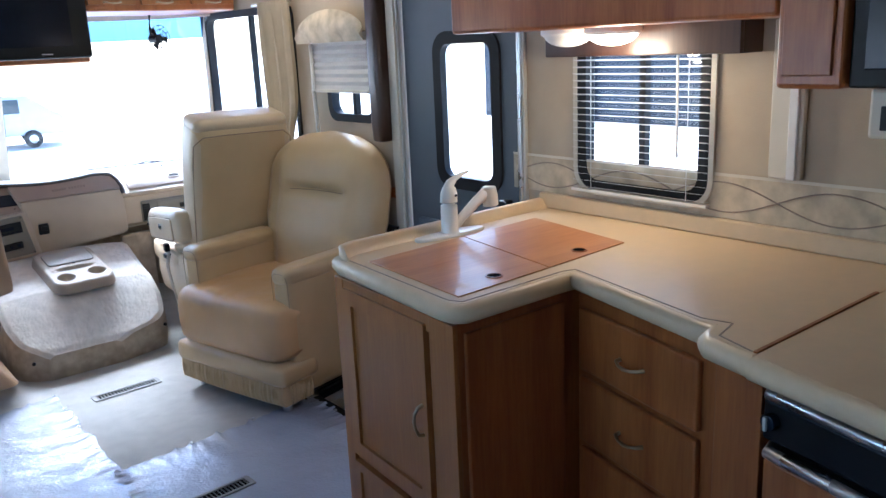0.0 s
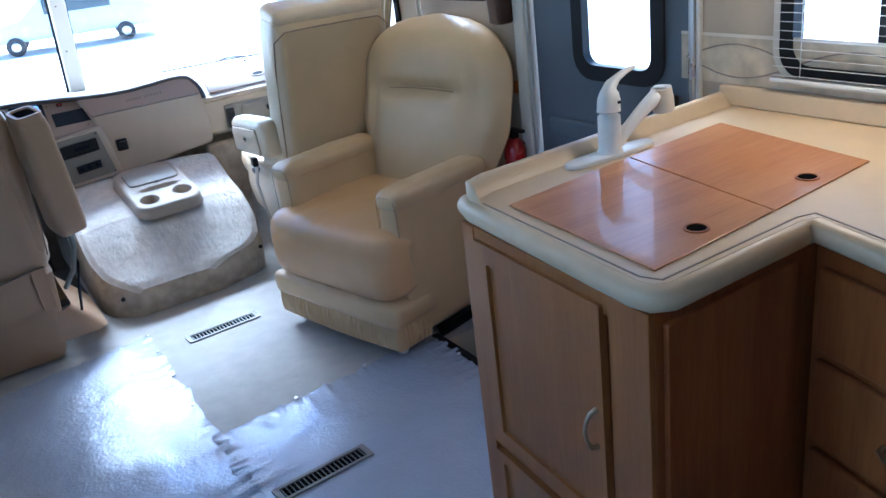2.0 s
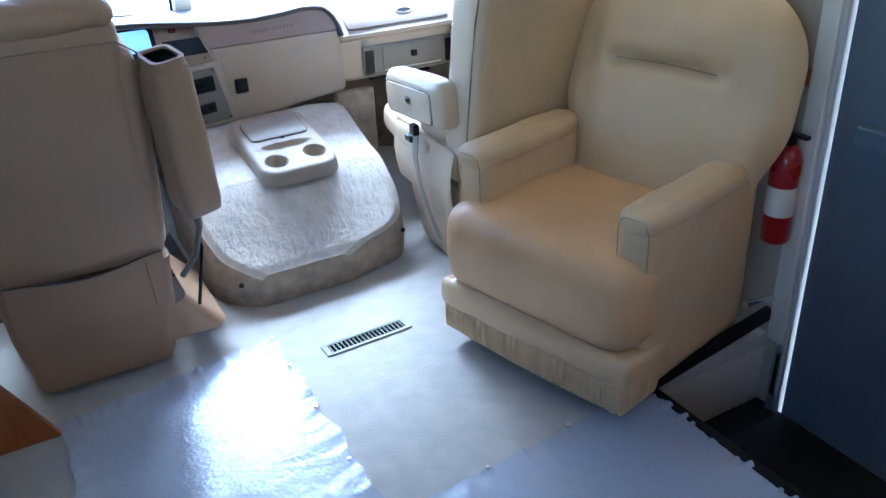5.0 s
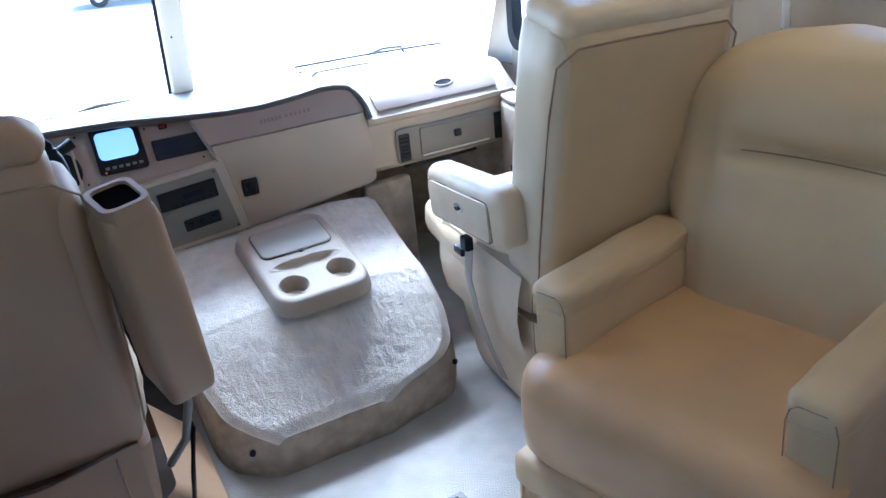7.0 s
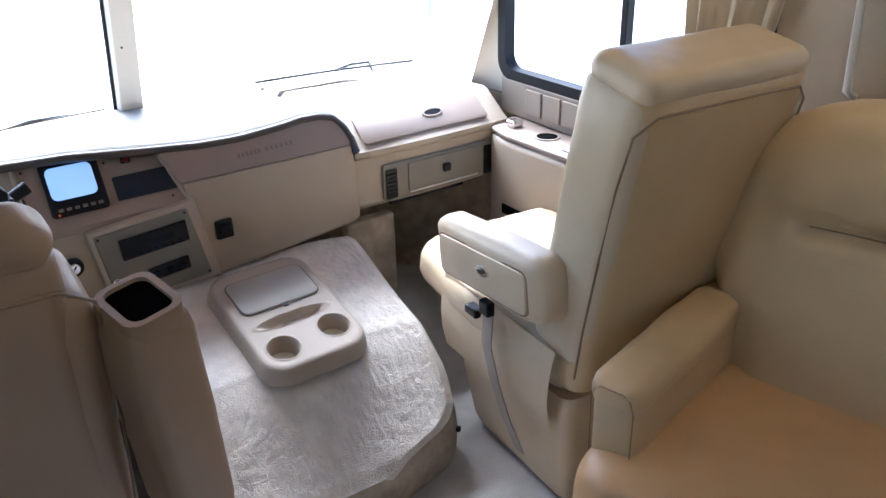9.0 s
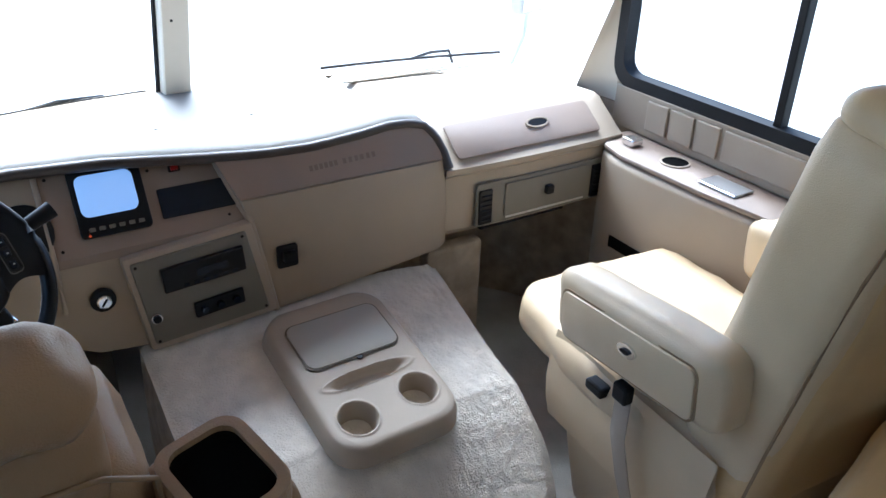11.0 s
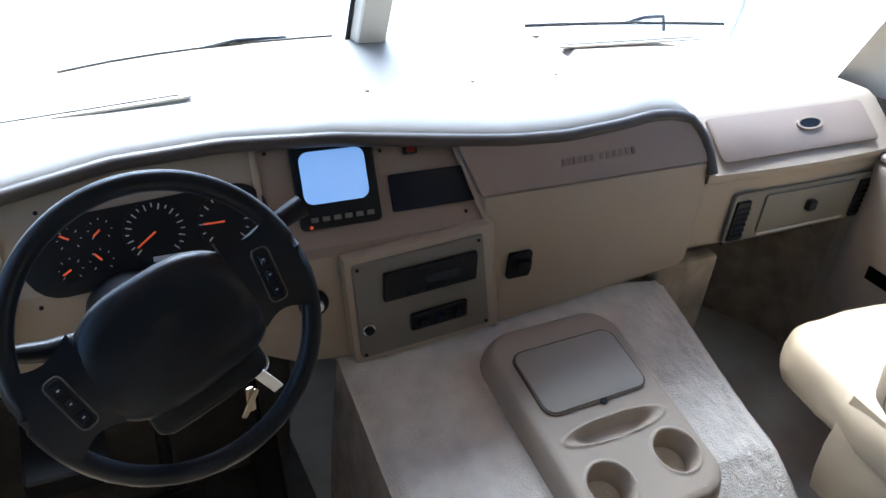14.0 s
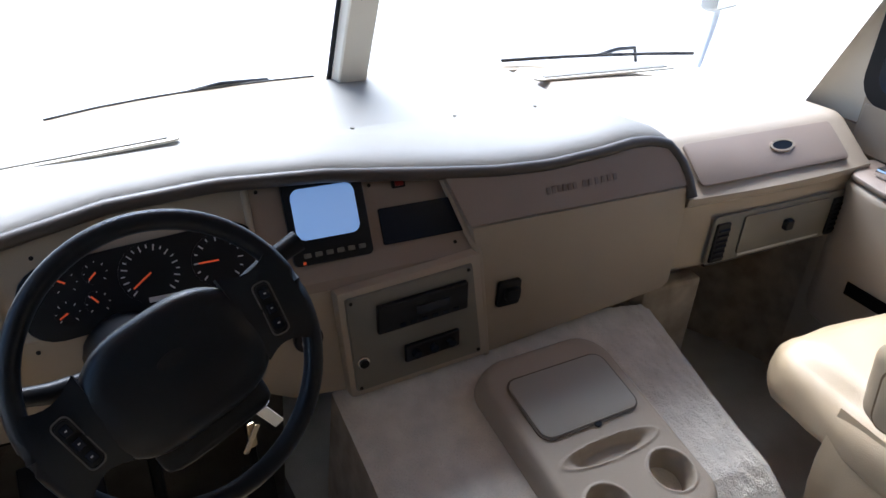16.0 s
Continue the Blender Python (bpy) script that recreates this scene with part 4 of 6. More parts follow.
def recliner():
    """Barrel-backed leather recliner; local -y is its front."""
    ang = -76.0
    t = thing("recliner", "cream leather recliner with a rounded back and pleated skirt", "armchair", pose(0.78, -1.461, 0.0, 0, 0, ang))
    rows = []
    for i in range(49):
        u = 2 * i / 48 - 1
        x = 0.356 * u
        pin = 0.10 + 0.90 * max(0.0, 1 - abs(u) ** 10) ** 0.5
        end = smoothstep(0.66, 0.70, abs(u))
        crown = 0.012 * (1 - (x / 0.362) ** 4)
        back = 0.10 * (1 - end) - 0.35 * end
        line = []
        for y, z in ((-0.30, 0.236), (-0.44, 0.236), (-0.468, 0.242), (-0.482, 0.262), (-0.490, 0.31), (-0.492, 0.37), (-0.489, 0.42), (-0.478, 0.450), (-0.456, 0.470), (-0.425, 0.480), (-0.39, 0.484)):
            yy = -0.36 + (y + 0.36) * pin
            zz = 0.36 + (z - 0.36) * (0.6 + 0.4 * pin)
            pleat = 0.0022 * noise.noise(Vector((x * 22, z * 5, 1))) + 0.003 * noise.noise(Vector((x * 8, y * 8, 4)))
            line.append((x, yy - pleat, zz + (crown if z > 0.44 else 0.0) + pleat))
        y0 = line[-1][1]
        for k in range(1, 11):
            y = y0 + (back - y0) * k / 10
            line.append((x, y, 0.36 + 0.124 * (0.6 + 0.4 * pin) + crown + 0.012 * math.sin(math.pi * k / 10) * (1 - end) + 0.004 * noise.noise(Vector((x * 8, y * 8, 4)))))
        rows.append(line)
    part("seat_cushion", loft(rows), LEATHER_SEAT, t, "tan leather cushion wrapping round the arms", smooth=70)
    part("lower_panel", cushion((-0.356, -0.482, 0.135), (0.356, -0.26, 0.236), 0.03, 0.008, 12, 0.003, 6), LEATHER, t, smooth=60)
    line = [(-0.345, -0.30 - 0.004 * k) for k in range(36)] + [(-0.345 + 0.69 * k / 160, -0.464 - 0.012 * math.sin(math.pi * k / 160)) for k in range(161)] + [(0.345, -0.444 + 0.004 * k) for k in range(36)]
    rows = []
    for v in range(6):
        z, row = 0.150 - 0.095 * v / 5, []
        for i, (x, y) in enumerate(line):
            out = (0.004 + 0.011 * math.sin(math.pi * v / 5)) * abs(math.sin(i * 0.62)) * (0.7 + 0.3 * math.sin(i * 2.3))
            side = -1 if i < 36 else 1 if i > 196 else 0
            row.append((x + side * out, y - (0 if side else out), z))
        rows.append(row)
    part("pleated_skirt", thick(loft(rows), 0.006), LEATHER, t, "gathered pleated skirt", smooth=70)
    for q in (-1, 1):
        x, dz = q * 0.295, 0.03 if q > 0 else 0.0
        a = part("arm", cushion((x - 0.056, -0.388, 0.07), (x + 0.056, 0.17, 0.645 - dz), 0.028, 0.004, 14, 0.002, q + 2), LEATHER, t, "padded upright arm", smooth=60)
        part("arm_cap", cushion((x - 0.059, -0.394, 0.585 - dz), (x + 0.059, 0.10, 0.66 - dz), 0.030, 0.006, 14, 0.003, q + 5), LEATHER, a, "rolled arm top", smooth=60)
        part("seam", tube([(x - 0.046, -0.392, 0.47), (x - 0.047, -0.394, 0.60 - dz), (x - 0.04, -0.396, 0.628 - dz), (x - 0.025, -0.397, 0.640 - dz), (x + 0.025, -0.397, 0.640 - dz), (x + 0.04, -0.396, 0.628 - dz), (x + 0.047, -0.394, 0.60 - dz), (x + 0.046, -0.392, 0.47)], 0.0013, 6), SEAM, a, smooth=60)
    lean = Matrix.Translation((0.035, 0.085, 0.42)) @ Euler((radians(-14), 0, 0)).to_matrix().to_4x4()
    # shell and two stuffed zones, one skin with a crease
    H, W = 0.722, 0.385
    def skin(front):
        rr = []
        for k in range(37):
            z = H * k / 36
            e = max(0.0, (z - (H - 0.30)) / 0.30)
            half = W * (1 - max(0, e) ** 2.6) ** 0.5 if e < 1 else 0.0
            half = max(half, 0.015) * (0.80 + 0.20 * smoothstep(0.06, 0.32, z))
            line = []
            for i in range(31):
                u = 2 * i / 30 - 1
                x = u * half
                rim = (1 - abs(u) ** 5) ** 0.6 if abs(u) < 1 else 0.0
                cap = min(1.0, max(0.0, (H - z) / 0.07)) ** 0.5
                if front:
                    puff = 0.085 + 0.035 * math.exp(-((z - 0.545) / 0.12) ** 2) + 0.020 * math.exp(-((z - 0.27) / 0.14) ** 2)
                    crease = 0.042 * math.exp(-((z - (0.435 - 0.02 * u * u)) / 0.016) ** 2) * (1 - smoothstep(0.42, 0.55, abs(u)))
                    side = 0.016 * math.exp(-((abs(x) - 0.255) / 0.018) ** 2) * (1 - smoothstep(0.50, 0.6, z))
                    soft = 0.004 * noise.noise(Vector((x * 9, z * 9, 2)))
                    y = -(puff - crease - side + soft) * rim * cap
                else:
                    y = 0.085 * rim * cap
                line.append((x, y, z))
            rr.append(line)
        return rr
    part("backrest", moved(shape(loft(skin(True)), loft(skin(False))), lean), LEATHER, t, "rounded stuffed backrest with a deep crease", smooth=70)
    part("crease_line", moved(tube([(-0.17 + 0.02 * i, -0.084, 0.433 - 0.02 * ((i - 8) / 16) ** 2) for i in range(18)], 0.0018, 6), lean), SEAM, t)
    part("base", prism(rounded(0.52, 0.56, 0.05), 0.022, 0.09), BLACK, t)
    for q in (-1, 1):
        part("foot", prism([(q * 0.28 + 0.02 * math.cos(k * math.pi / 6), -0.40 + 0.02 * math.sin(k * math.pi / 6)) for k in range(12)], 0.0, 0.03), ALU, t)
        part("foot", prism([(q * 0.28 + 0.02 * math.cos(k * math.pi / 6), 0.20 + 0.02 * math.sin(k * math.pi / 6)) for k in range(12)], 0.0, 0.09), ALU, t)


recliner()


# ---- galley ----
def handle(parent, m, L=0.085):
    pts = [(-L / 2, 0, 0), (-L / 2 + 0.004, -0.016, 0), (-L / 4, -0.024, -0.004), (0, -0.026, -0.006), (L / 4, -0.024, -0.004), (L / 2 - 0.004, -0.016, 0), (L / 2, 0, 0)]
    return part("handle", moved(tube(pts, [0.006, 0.005, 0.004, 0.0045, 0.004, 0.005, 0.006], 8), m), BRASS, parent, "brushed bow handle", smooth=60)


def framed(w, h, parent, m, name, panel_mat, rail=0.05, arch=False):
    """A framed cabinet front whose face looks along -y of m."""
    d = part(name, moved(ring(rounded(w, h, 0.004, 1), rounded(w - 2 * rail, h - 2 * rail, 0.004, 1), 0, 0.018), m @ Matrix(((1, 0, 0, 0), (0, 0, -1, 0), (0, 1, 0, 0), (0, 0, 0, 1)))), OAK_LIGHT, parent)
    part("panel", moved(box((-w / 2 + rail - 0.004, -0.009, -h / 2 + rail - 0.004), (w / 2 - rail + 0.004, -0.002, h / 2 - rail + 0.004)), m), panel_mat, d)
    return d


def sink_cabinet():
    t = thing("sink_cabinet", "oak peninsula cabinet with a framed door and drawer", "cabinet")
    near, far = Vector((0.152, -3.365)), Vector((0.200, -2.757))
    part("body", prism([far, near, (0.56, -3.365), (1.138, -3.365), (1.138, -2.72)], 0.0, 0.845), OAK, t)
    part("side_panel", moved(box((-0.175, -0.012, -0.40), (0.175, 0, 0.38), 0.003), Matrix.Translation((0.345, -3.365, 0.44))), OAK, t)
    L = (near - far).length
    face = Matrix.Translation((*((near + far) / 2), 0.0)) @ Euler((0, 0, math.atan2(near.y - far.y, near.x - far.x))).to_matrix().to_4x4()
    part("corner_post", moved(box((L / 2 - 0.105, -0.014, 0.0), (L / 2, 0, 0.845), 0.002), face), OAK_LIGHT, t)
    part("corner_post", moved(box((-L / 2, -0.014, 0.0), (-L / 2 + 0.05, 0, 0.845), 0.002), face), OAK_LIGHT, t)
    part("top_rail", moved(box((-L / 2 + 0.05, -0.012, 0.80), (L / 2 - 0.105, 0, 0.845), 0.002), face), OAK_LIGHT, t)
    d = framed(0.43, 0.53, t, face @ Matrix.Translation((-0.03, -0.004, 0.555)), "cabinet_door", OAK_LIGHT, 0.045)
    handle(d, face @ Matrix.Translation((0.165, -0.022, 0.55)) @ Euler((0, radians(90), 0)).to_matrix().to_4x4())
    r = framed(0.43, 0.20, t, face @ Matrix.Translation((-0.03, -0.004, 0.165)), "drawer", OAK_LIGHT, 0.03)
    handle(r, face @ Matrix.Translation((-0.03, -0.022, 0.19)), 0.08)


def drawer_cabinet():
    t = thing("drawer_cabinet", "oak base cabinet with a stack of drawers", "cabinet")
    a, b = Vector((0.575, -3.378)), Vector((0.455, -3.885))
    part("body", prism([a, b, (0.455, -3.985), (1.138, -3.985), (1.138, -3.378)], 0.0, 0.845), OAK, t)
    part("stile", prism([(0.4545, -3.888), (0.408, -3.905), (0.374, -4.03), (0.4545, -4.03)], 0.0, 0.845, 0.003), OAK, t, "plain oak corner stile")
    ang = math.degrees(math.atan2(b.y - a.y, b.x - a.x))
    c = (a + b) / 2
    m = Matrix.Translation((c.x, c.y, 0)) @ Euler((0, 0, radians(ang))).to_matrix().to_4x4()
    for z0, z1 in ((0.625, 0.80), (0.415, 0.605), (0.205, 0.395), (0.03, 0.185)):
        d = part("drawer", moved(box((-0.235, -0.020, z0), (0.215, 0, z1), 0.007, 3), m), OAK, t, "oak drawer front")
        handle(d, m @ Matrix.Translation((-0.01, -0.02, (z0 + z1) / 2)), 0.09)


def stove():
    t = thing("stove", "range with a cream lift-up cover and black control strip", "stove", pose(0.352, -4.042, 0, 0, 0, -103.5))
    part("body", box((0.002, 0.03, 0.05), (0.47, 0.62, 0.845)), BLACK, t)
    part("control_strip", box((0.004, 0.0, 0.728), (0.47, 0.029, 0.812), 0.006), BLACK, t, "black control strip")
    part("edge_rail", tube([(0.012, 0.012, 0.826), (0.02, -0.006, 0.828), (0.45, -0.006, 0.828), (0.46, 0.012, 0.826)], 0.011, 12), ALU, t, "bright metal rail", smooth=60)
    k = part("knob", moved(disc(0.017, 0.020, 20, 0.003), Matrix.Translation((0.032, 0.0, 0.775))), SMOKED, t)
    part("knob_grip", box((0.028, -0.028, 0.760), (0.036, -0.0205, 0.790), 0.002), GREY_TRIM, k)
    part("oven_handle", tube([(0.02, 0.02, 0.714), (0.03, -0.012, 0.712), (0.44, -0.012, 0.712), (0.45, 0.02, 0.714)], 0.013, 12), ALU, t, "dull metal handle", smooth=60)
    part("oven_door", box((0.004, 0.006, 0.25), (0.47, 0.029, 0.685), 0.006), OAK, t, "wood-fronted oven door")


def stove_cover():
    t = thing("stove_cover", "smooth cream cover lying over the stove", "stove cover")
    lip = [(0.330, -4.034), (0.256, -4.345), (0.222, -4.50)]
    part("slab", prism(lip + [(1.08, -4.52), (1.08, -4.034)], 0.852, 0.9015), COUNTER, t)
    part("nosing", tube([(x, y, 0.8762) for x, y in lip], 0.0254, 14), COUNTER, t, "thick rounded front edge", smooth=60)


def worktop():
    t = thing("worktop", "cream laminate worktop with a raised back edge", "worktop")
    nose = [(0.215, -2.748), (0.196, -2.80), (0.143, -3.335), (0.148, -3.365), (0.17, -3.38), (0.515, -3.379), (0.553, -3.392), (0.436, -3.845), (0.441, -3.885), (0.385, -3.902), (0.369, -3.915), (0.340, -4.03)]
    part("slab", prism(nose + [(1.138, -4.03), (1.138, -2.70), (0.26, -2.735)], 0.85, 0.9), COUNTER, t)
    part("nosing", tube([(x, y, 0.8745) for x, y in nose], 0.0253, 14), COUNTER, t, "thick rounded front edge", smooth=60)
    part("back_edge", loft([[(x, y, 0.899), (x, y, 0.90 + 0.03 * f), (x, y - 0.012, 0.90 + 0.036 * f), (x, y - 0.03, 0.90 + 0.032 * f), (x, y - 0.05, 0.9005)] for x, y, f in ((0.192, -2.80, 0.02), (0.196, -2.785, 0.6), (0.212, -2.752, 1), (0.26, -2.735, 1), (0.55, -2.722, 1), (1.137, -2.70, 1))]), COUNTER, t, "raised rounded back edge", smooth=60)
    line = [(0.20, -2.83), (0.155, -3.33), (0.17, -3.366), (0.525, -3.364), (0.563, -3.378), (0.452, -3.84), (0.466, -3.905), (0.384, -3.925), (0.350, -4.018)]
    part("inlay", tube([(x, y, 0.8988) for x, y in line], 0.003, 6), DASH_DARK, t, "thin brown inlay line")
    part("splash", box((1.112, -4.03, 0.9005), (1.137, -2.71, 0.955), 0.006), COUNTER, t, "low splash strip")
    part("front_edge", box((0.345, -4.031, 0.9005), (0.87, -4.023, 0.904)), OAK, t, "thin oak end strip")


def sink_cover(corners, hole):
    t = thing("sink_cover", "oak-veneer sink cover with a finger hole", "sink cover", group="sink covers")
    part("board", prism(corners, 0.9005, 0.904, 0.001), OAK_FLAT, t)
    circle = [(math.cos(k * math.pi / 12), math.sin(k * math.pi / 12)) for k in range(24)]
    at = Matrix.Translation((*hole, 0.904))
    part("finger_hole", moved(prism([(0.019 * x, 0.019 * y) for x, y in circle], 0, 0.0012), at), HOLLOW_SHADE, t)
    part("hole_rim", moved(ring([(0.024 * x, 0.024 * y) for x, y in circle], [(0.019 * x, 0.019 * y) for x, y in circle], 0, 0.0025), at), OAK, t)


def faucet():
    t = thing("faucet", "white single-lever faucet on an oval plate behind the sink", "faucet", pose(0.597, -2.812, 0.9, 0, 0, -2))
    part("base_plate", prism([(0.135 * math.copysign(abs(math.cos(a)) ** 0.7, math.cos(a)), 0.032 * math.copysign(abs(math.sin(a)) ** 0.7, math.sin(a))) for a in [k * math.pi / 20 for k in range(40)]], 0.0005, 0.012, 0.003), WHITE, t, smooth=40)
    part("body", tube([(0, 0, 0.01), (0, 0, 0.02), (0, 0, 0.10), (0, 0, 0.112), (0.002, 0, 0.14), (0.004, 0, 0.158), (0.006, 0, 0.168)], [0.034, 0.028, 0.027, 0.028, 0.027, 0.021, 0.009], 20), WHITE, t, smooth=50)
    part("collar", tube([(0, 0, 0.1105), (0, 0, 0.1125)], 0.0287, 20), GREY_TRIM, t)
    part("spout", tube([(0.018, -0.004, 0.028), (0.05, -0.008, 0.058), (0.10, -0.014, 0.098), (0.135, -0.018, 0.120), (0.155, -0.020, 0.124)], [0.015, 0.015, 0.017, 0.019, 0.013], 16), WHITE, t, "angled white spout", smooth=50)
    part("spray_head", tube([(0.150, -0.020, 0.142), (0.150, -0.020, 0.138), (0.154, -0.021, 0.110), (0.157, -0.022, 0.080), (0.157, -0.022, 0.078)], [0.018, 0.025, 0.027, 0.026, 0.020], 18), TRIM, t, "cream spray head", smooth=50)
    part("lever", tube([(0.0, 0, 0.150), (0.010, 0, 0.172), (0.032, 0.002, 0.184), (0.062, 0.004, 0.194), (0.090, 0.006, 0.198)], [0.020, 0.015, 0.009, 0.007, 0.004], 12), WHITE, t, "raised white lever", smooth=50)
    part("lever_cap", moved(disc(0.004, 0.003, 12), Matrix.Translation((0.006, -0.029, 0.135))), BLACK, t)


sink_cabinet()
drawer_cabinet()
stove()
stove_cover()
worktop()
sink_cover([(0.184, -3.337), (0.522, -3.318), (0.607, -2.862), (0.226, -2.890)], (0.365, -3.270))
sink_cover([(0.526, -3.318), (0.874, -3.294), (0.955, -2.845), (0.611, -2.862)], (0.713, -3.258))
faucet()


# ---- right-hand wall: door, windows, fittings ----
def entry_door():
    t = thing("door_1", "closed slate-grey entry door with a tall rounded window", "door", kind="structure")
    y0, y1 = -2.57, -1.88
    yc = (y0 + y1) / 2
    wz0, wz1, wy0, wy1 = 0.960, 1.500, -2.436, -2.136
    hole = [(wy0 + wy1) / 2, (wz0 + wz1) / 2, wy1 - wy0, wz1 - wz0]
    outer = rounded(y1 - y0, 2.36, 0.05, 5)
    inner = [(x * 1 + hole[0] - yc, z + hole[1] - 0.76) for x, z in rounded(hole[2] + 0.05, hole[3] + 0.05, 0.06, 5)]
    flip = Matrix(((0, 0, 1, 0), (1, 0, 0, 0), (0, 1, 0, 0), (0, 0, 0, 1)))
    part("leaf", moved(ring(outer, inner, 0, 0.03), Matrix.Translation((1.150, yc, 0.76)) @ flip), DOOR_GREY, t, smooth=30)
    part("window_frame", moved(ring(rounded(hole[2] + 0.10, hole[3] + 0.10, 0.085, 5), rounded(hole[2], hole[3], 0.045, 5), -0.012, 0.02), Matrix.Translation((1.150, hole[0], hole[1])) @ flip), RUBBER, t, "thick dark window frame", smooth=30)
    p = part("pane", moved(prism(rounded(hole[2] + 0.02, hole[3] + 0.02, 0.05), 0.006, 0.010), Matrix.Translation((1.150, hole[0], hole[1])) @ flip), GLASS, t)
    p.visible_shadow = False
    for y in (-2.605, -1.845):
        part("jamb", tube([(1.128, y, -0.4), (1.135, y, 1.97)], 0.014, 8), ALU, t, "bright metal jamb", smooth=60)
        part("jamb_edge", box((1.122, y - 0.03, -0.4), (1.139, y - 0.016, 1.97), 0.003), GREY_TRIM, t)
    part("rail", box((1.120, -2.49, 0.70), (1.149, -1.96, 0.76), 0.008), DOOR_GREY, t)
    part("door_handle", box((1.105, -2.54, 0.80), (1.149, -2.49, 0.90), 0.008), BLACK, t)


def window_unit(name, label, y0, y1, z0, z1, bars, rim=0.045, material=None, x=1.14):
    t = thing(name, label, "window", kind="structure")
    flip = Matrix(((0, 0, 1, 0), (1, 0, 0, 0), (0, 1, 0, 0), (0, 0, 0, 1)))
    w, h, yc, zc = y1 - y0, z1 - z0, (y0 + y1) / 2, (z0 + z1) / 2
    at = Matrix.Translation((x, yc, zc)) @ flip
    part("window_frame", moved(ring(rounded(w + 0.03, h + 0.03, 0.07), rounded(w - rim, h - rim, 0.05), -0.010, 0.035), at), material or RUBBER, t, "black window frame", smooth=30)
    for y in bars:
        part("mullion", box((x + 0.002, y - 0.012, z0 + 0.01), (x + 0.034, y + 0.012, z1 - 0.01), 0.003), RUBBER, t)
    p = part("pane", moved(prism(rounded(w - 0.012, h - 0.012, 0.05), 0.020, 0.024), at), GLASS, t)
    p.visible_shadow = False
    return t


entry_door()
window_unit("window_1", "black-framed sliding cab window with a middle bar", -0.95, 0.10, 0.87, 1.72, (-0.46,))
window_unit("window_2", "small black-framed sliding window", -1.66, -1.27, 1.17, 1.56, (-1.47,))
window_unit("window_4", "black-framed sliding window beside the driver", -0.80, -0.02, 0.74, 1.72, (-0.40,), x=-1.178)
# Unseen window, added to fill the left side with daylight.
window_unit("window_5", "unseen long black-framed window added to let daylight into the slide-out", -4.4, -2.2, 0.95, 1.65, (-3.3,), x=-1.788)
w3 = window_unit("window_3", "black-framed galley window with rounded corners", -3.39, -2.90, 1.0, 1.55, (-3.147,))
part("white_surround", moved(ring(rounded(0.555, 0.605, 0.09), rounded(0.52, 0.57, 0.07), -0.008, 0.0), Matrix.Translation((WX - 0.004, -3.145, 1.275)) @ Matrix(((0, 0, 1, 0), (1, 0, 0, 0), (0, 1, 0, 0), (0, 0, 0, 1)))), TRIM, w3, smooth=30)


def blind():
    t = thing("window_blind", "white slatted blind lowered over the galley window", "blind")
    for k in range(24):
        z = 1.000 + 0.0225 * k
        part("slat", moved(box((-0.011, -0.262, -0.0006), (0.011, 0.262, 0.0006)), Matrix.Translation((1.112, -3.15, z)) @ Euler((0, radians(12), 0)).to_matrix().to_4x4()), WHITE, t)
    for y in (-3.34, -2.96):
        part("ladder_cord", tube([(1.112, y, 0.99), (1.112, y, 1.56)], 0.0012, 5), WHITE, t)
    part("wand", tube([(1.095, -3.31, 1.55), (1.096, -3.315, 1.13)], 0.004, 6), WHITE, t, "clear tilt wand")
    part("bottom_rail", box((1.100, -3.42, 0.984), (1.124, -2.88, 0.994), 0.002), WHITE, t)


blind()


def valance():
    t = thing("window_valance", "dark walnut valance box over the galley window", "valance")
    part("front", box((1.02, -3.56, 1.442), (1.04, -2.84, 1.56), 0.004), WALNUT, t)
    for y in (-3.56, -2.86):
        part("end", box((1.0405, y, 1.442), (1.138, y + 0.02, 1.56), 0.003), WALNUT, t)


valance()


def overhead(name, label, lo, hi, doors, axis):
    t = thing(name, label, "cabinet", group="overhead cabinets")
    part("body", box(lo, hi, 0.012, 3), OAK, t)
    n = doors
    if n == 0:
        part("front_panel", box((lo[0] - 0.012, lo[1] + 0.02, lo[2] + 0.03), (lo[0] - 0.0005, hi[1] - 0.02, hi[2] - 0.04), 0.003), OAK, t)
    if axis == "x":
        for k in range(n):
            a = lo[1] + (hi[1] - lo[1]) * k / n + 0.015
            b = lo[1] + (hi[1] - lo[1]) * (k + 1) / n - 0.015
            d = framed(b - a, hi[2] - lo[2] - 0.17, t, Matrix.Translation((lo[0] - 0.001, (a + b) / 2, (lo[2] + hi[2]) / 2 + 0.065)) @ Euler((0, 0, radians(-90))).to_matrix().to_4x4(), "cabinet_door", OAK_LIGHT)
            handle(d, Matrix.Translation((lo[0] - 0.019, (a + b) / 2, lo[2] + 0.17)) @ Euler((0, 0, radians(-90))).to_matrix().to_4x4())
    else:
        for k in range(n):
            a = lo[0] + (hi[0] - lo[0]) * k / n + 0.015
            b = lo[0] + (hi[0] - lo[0]) * (k + 1) / n - 0.015
            d = framed(b - a, hi[2] - lo[2] - 0.05, t, Matrix.Translation(((a + b) / 2, lo[1] - 0.001, (lo[2] + hi[2]) / 2 + 0.008)), "cabinet_door", OAK_LIGHT, 0.04)
            handle(d, Matrix.Translation(((a + b) / 2, lo[1] - 0.019, lo[2] + 0.045)))
    return t


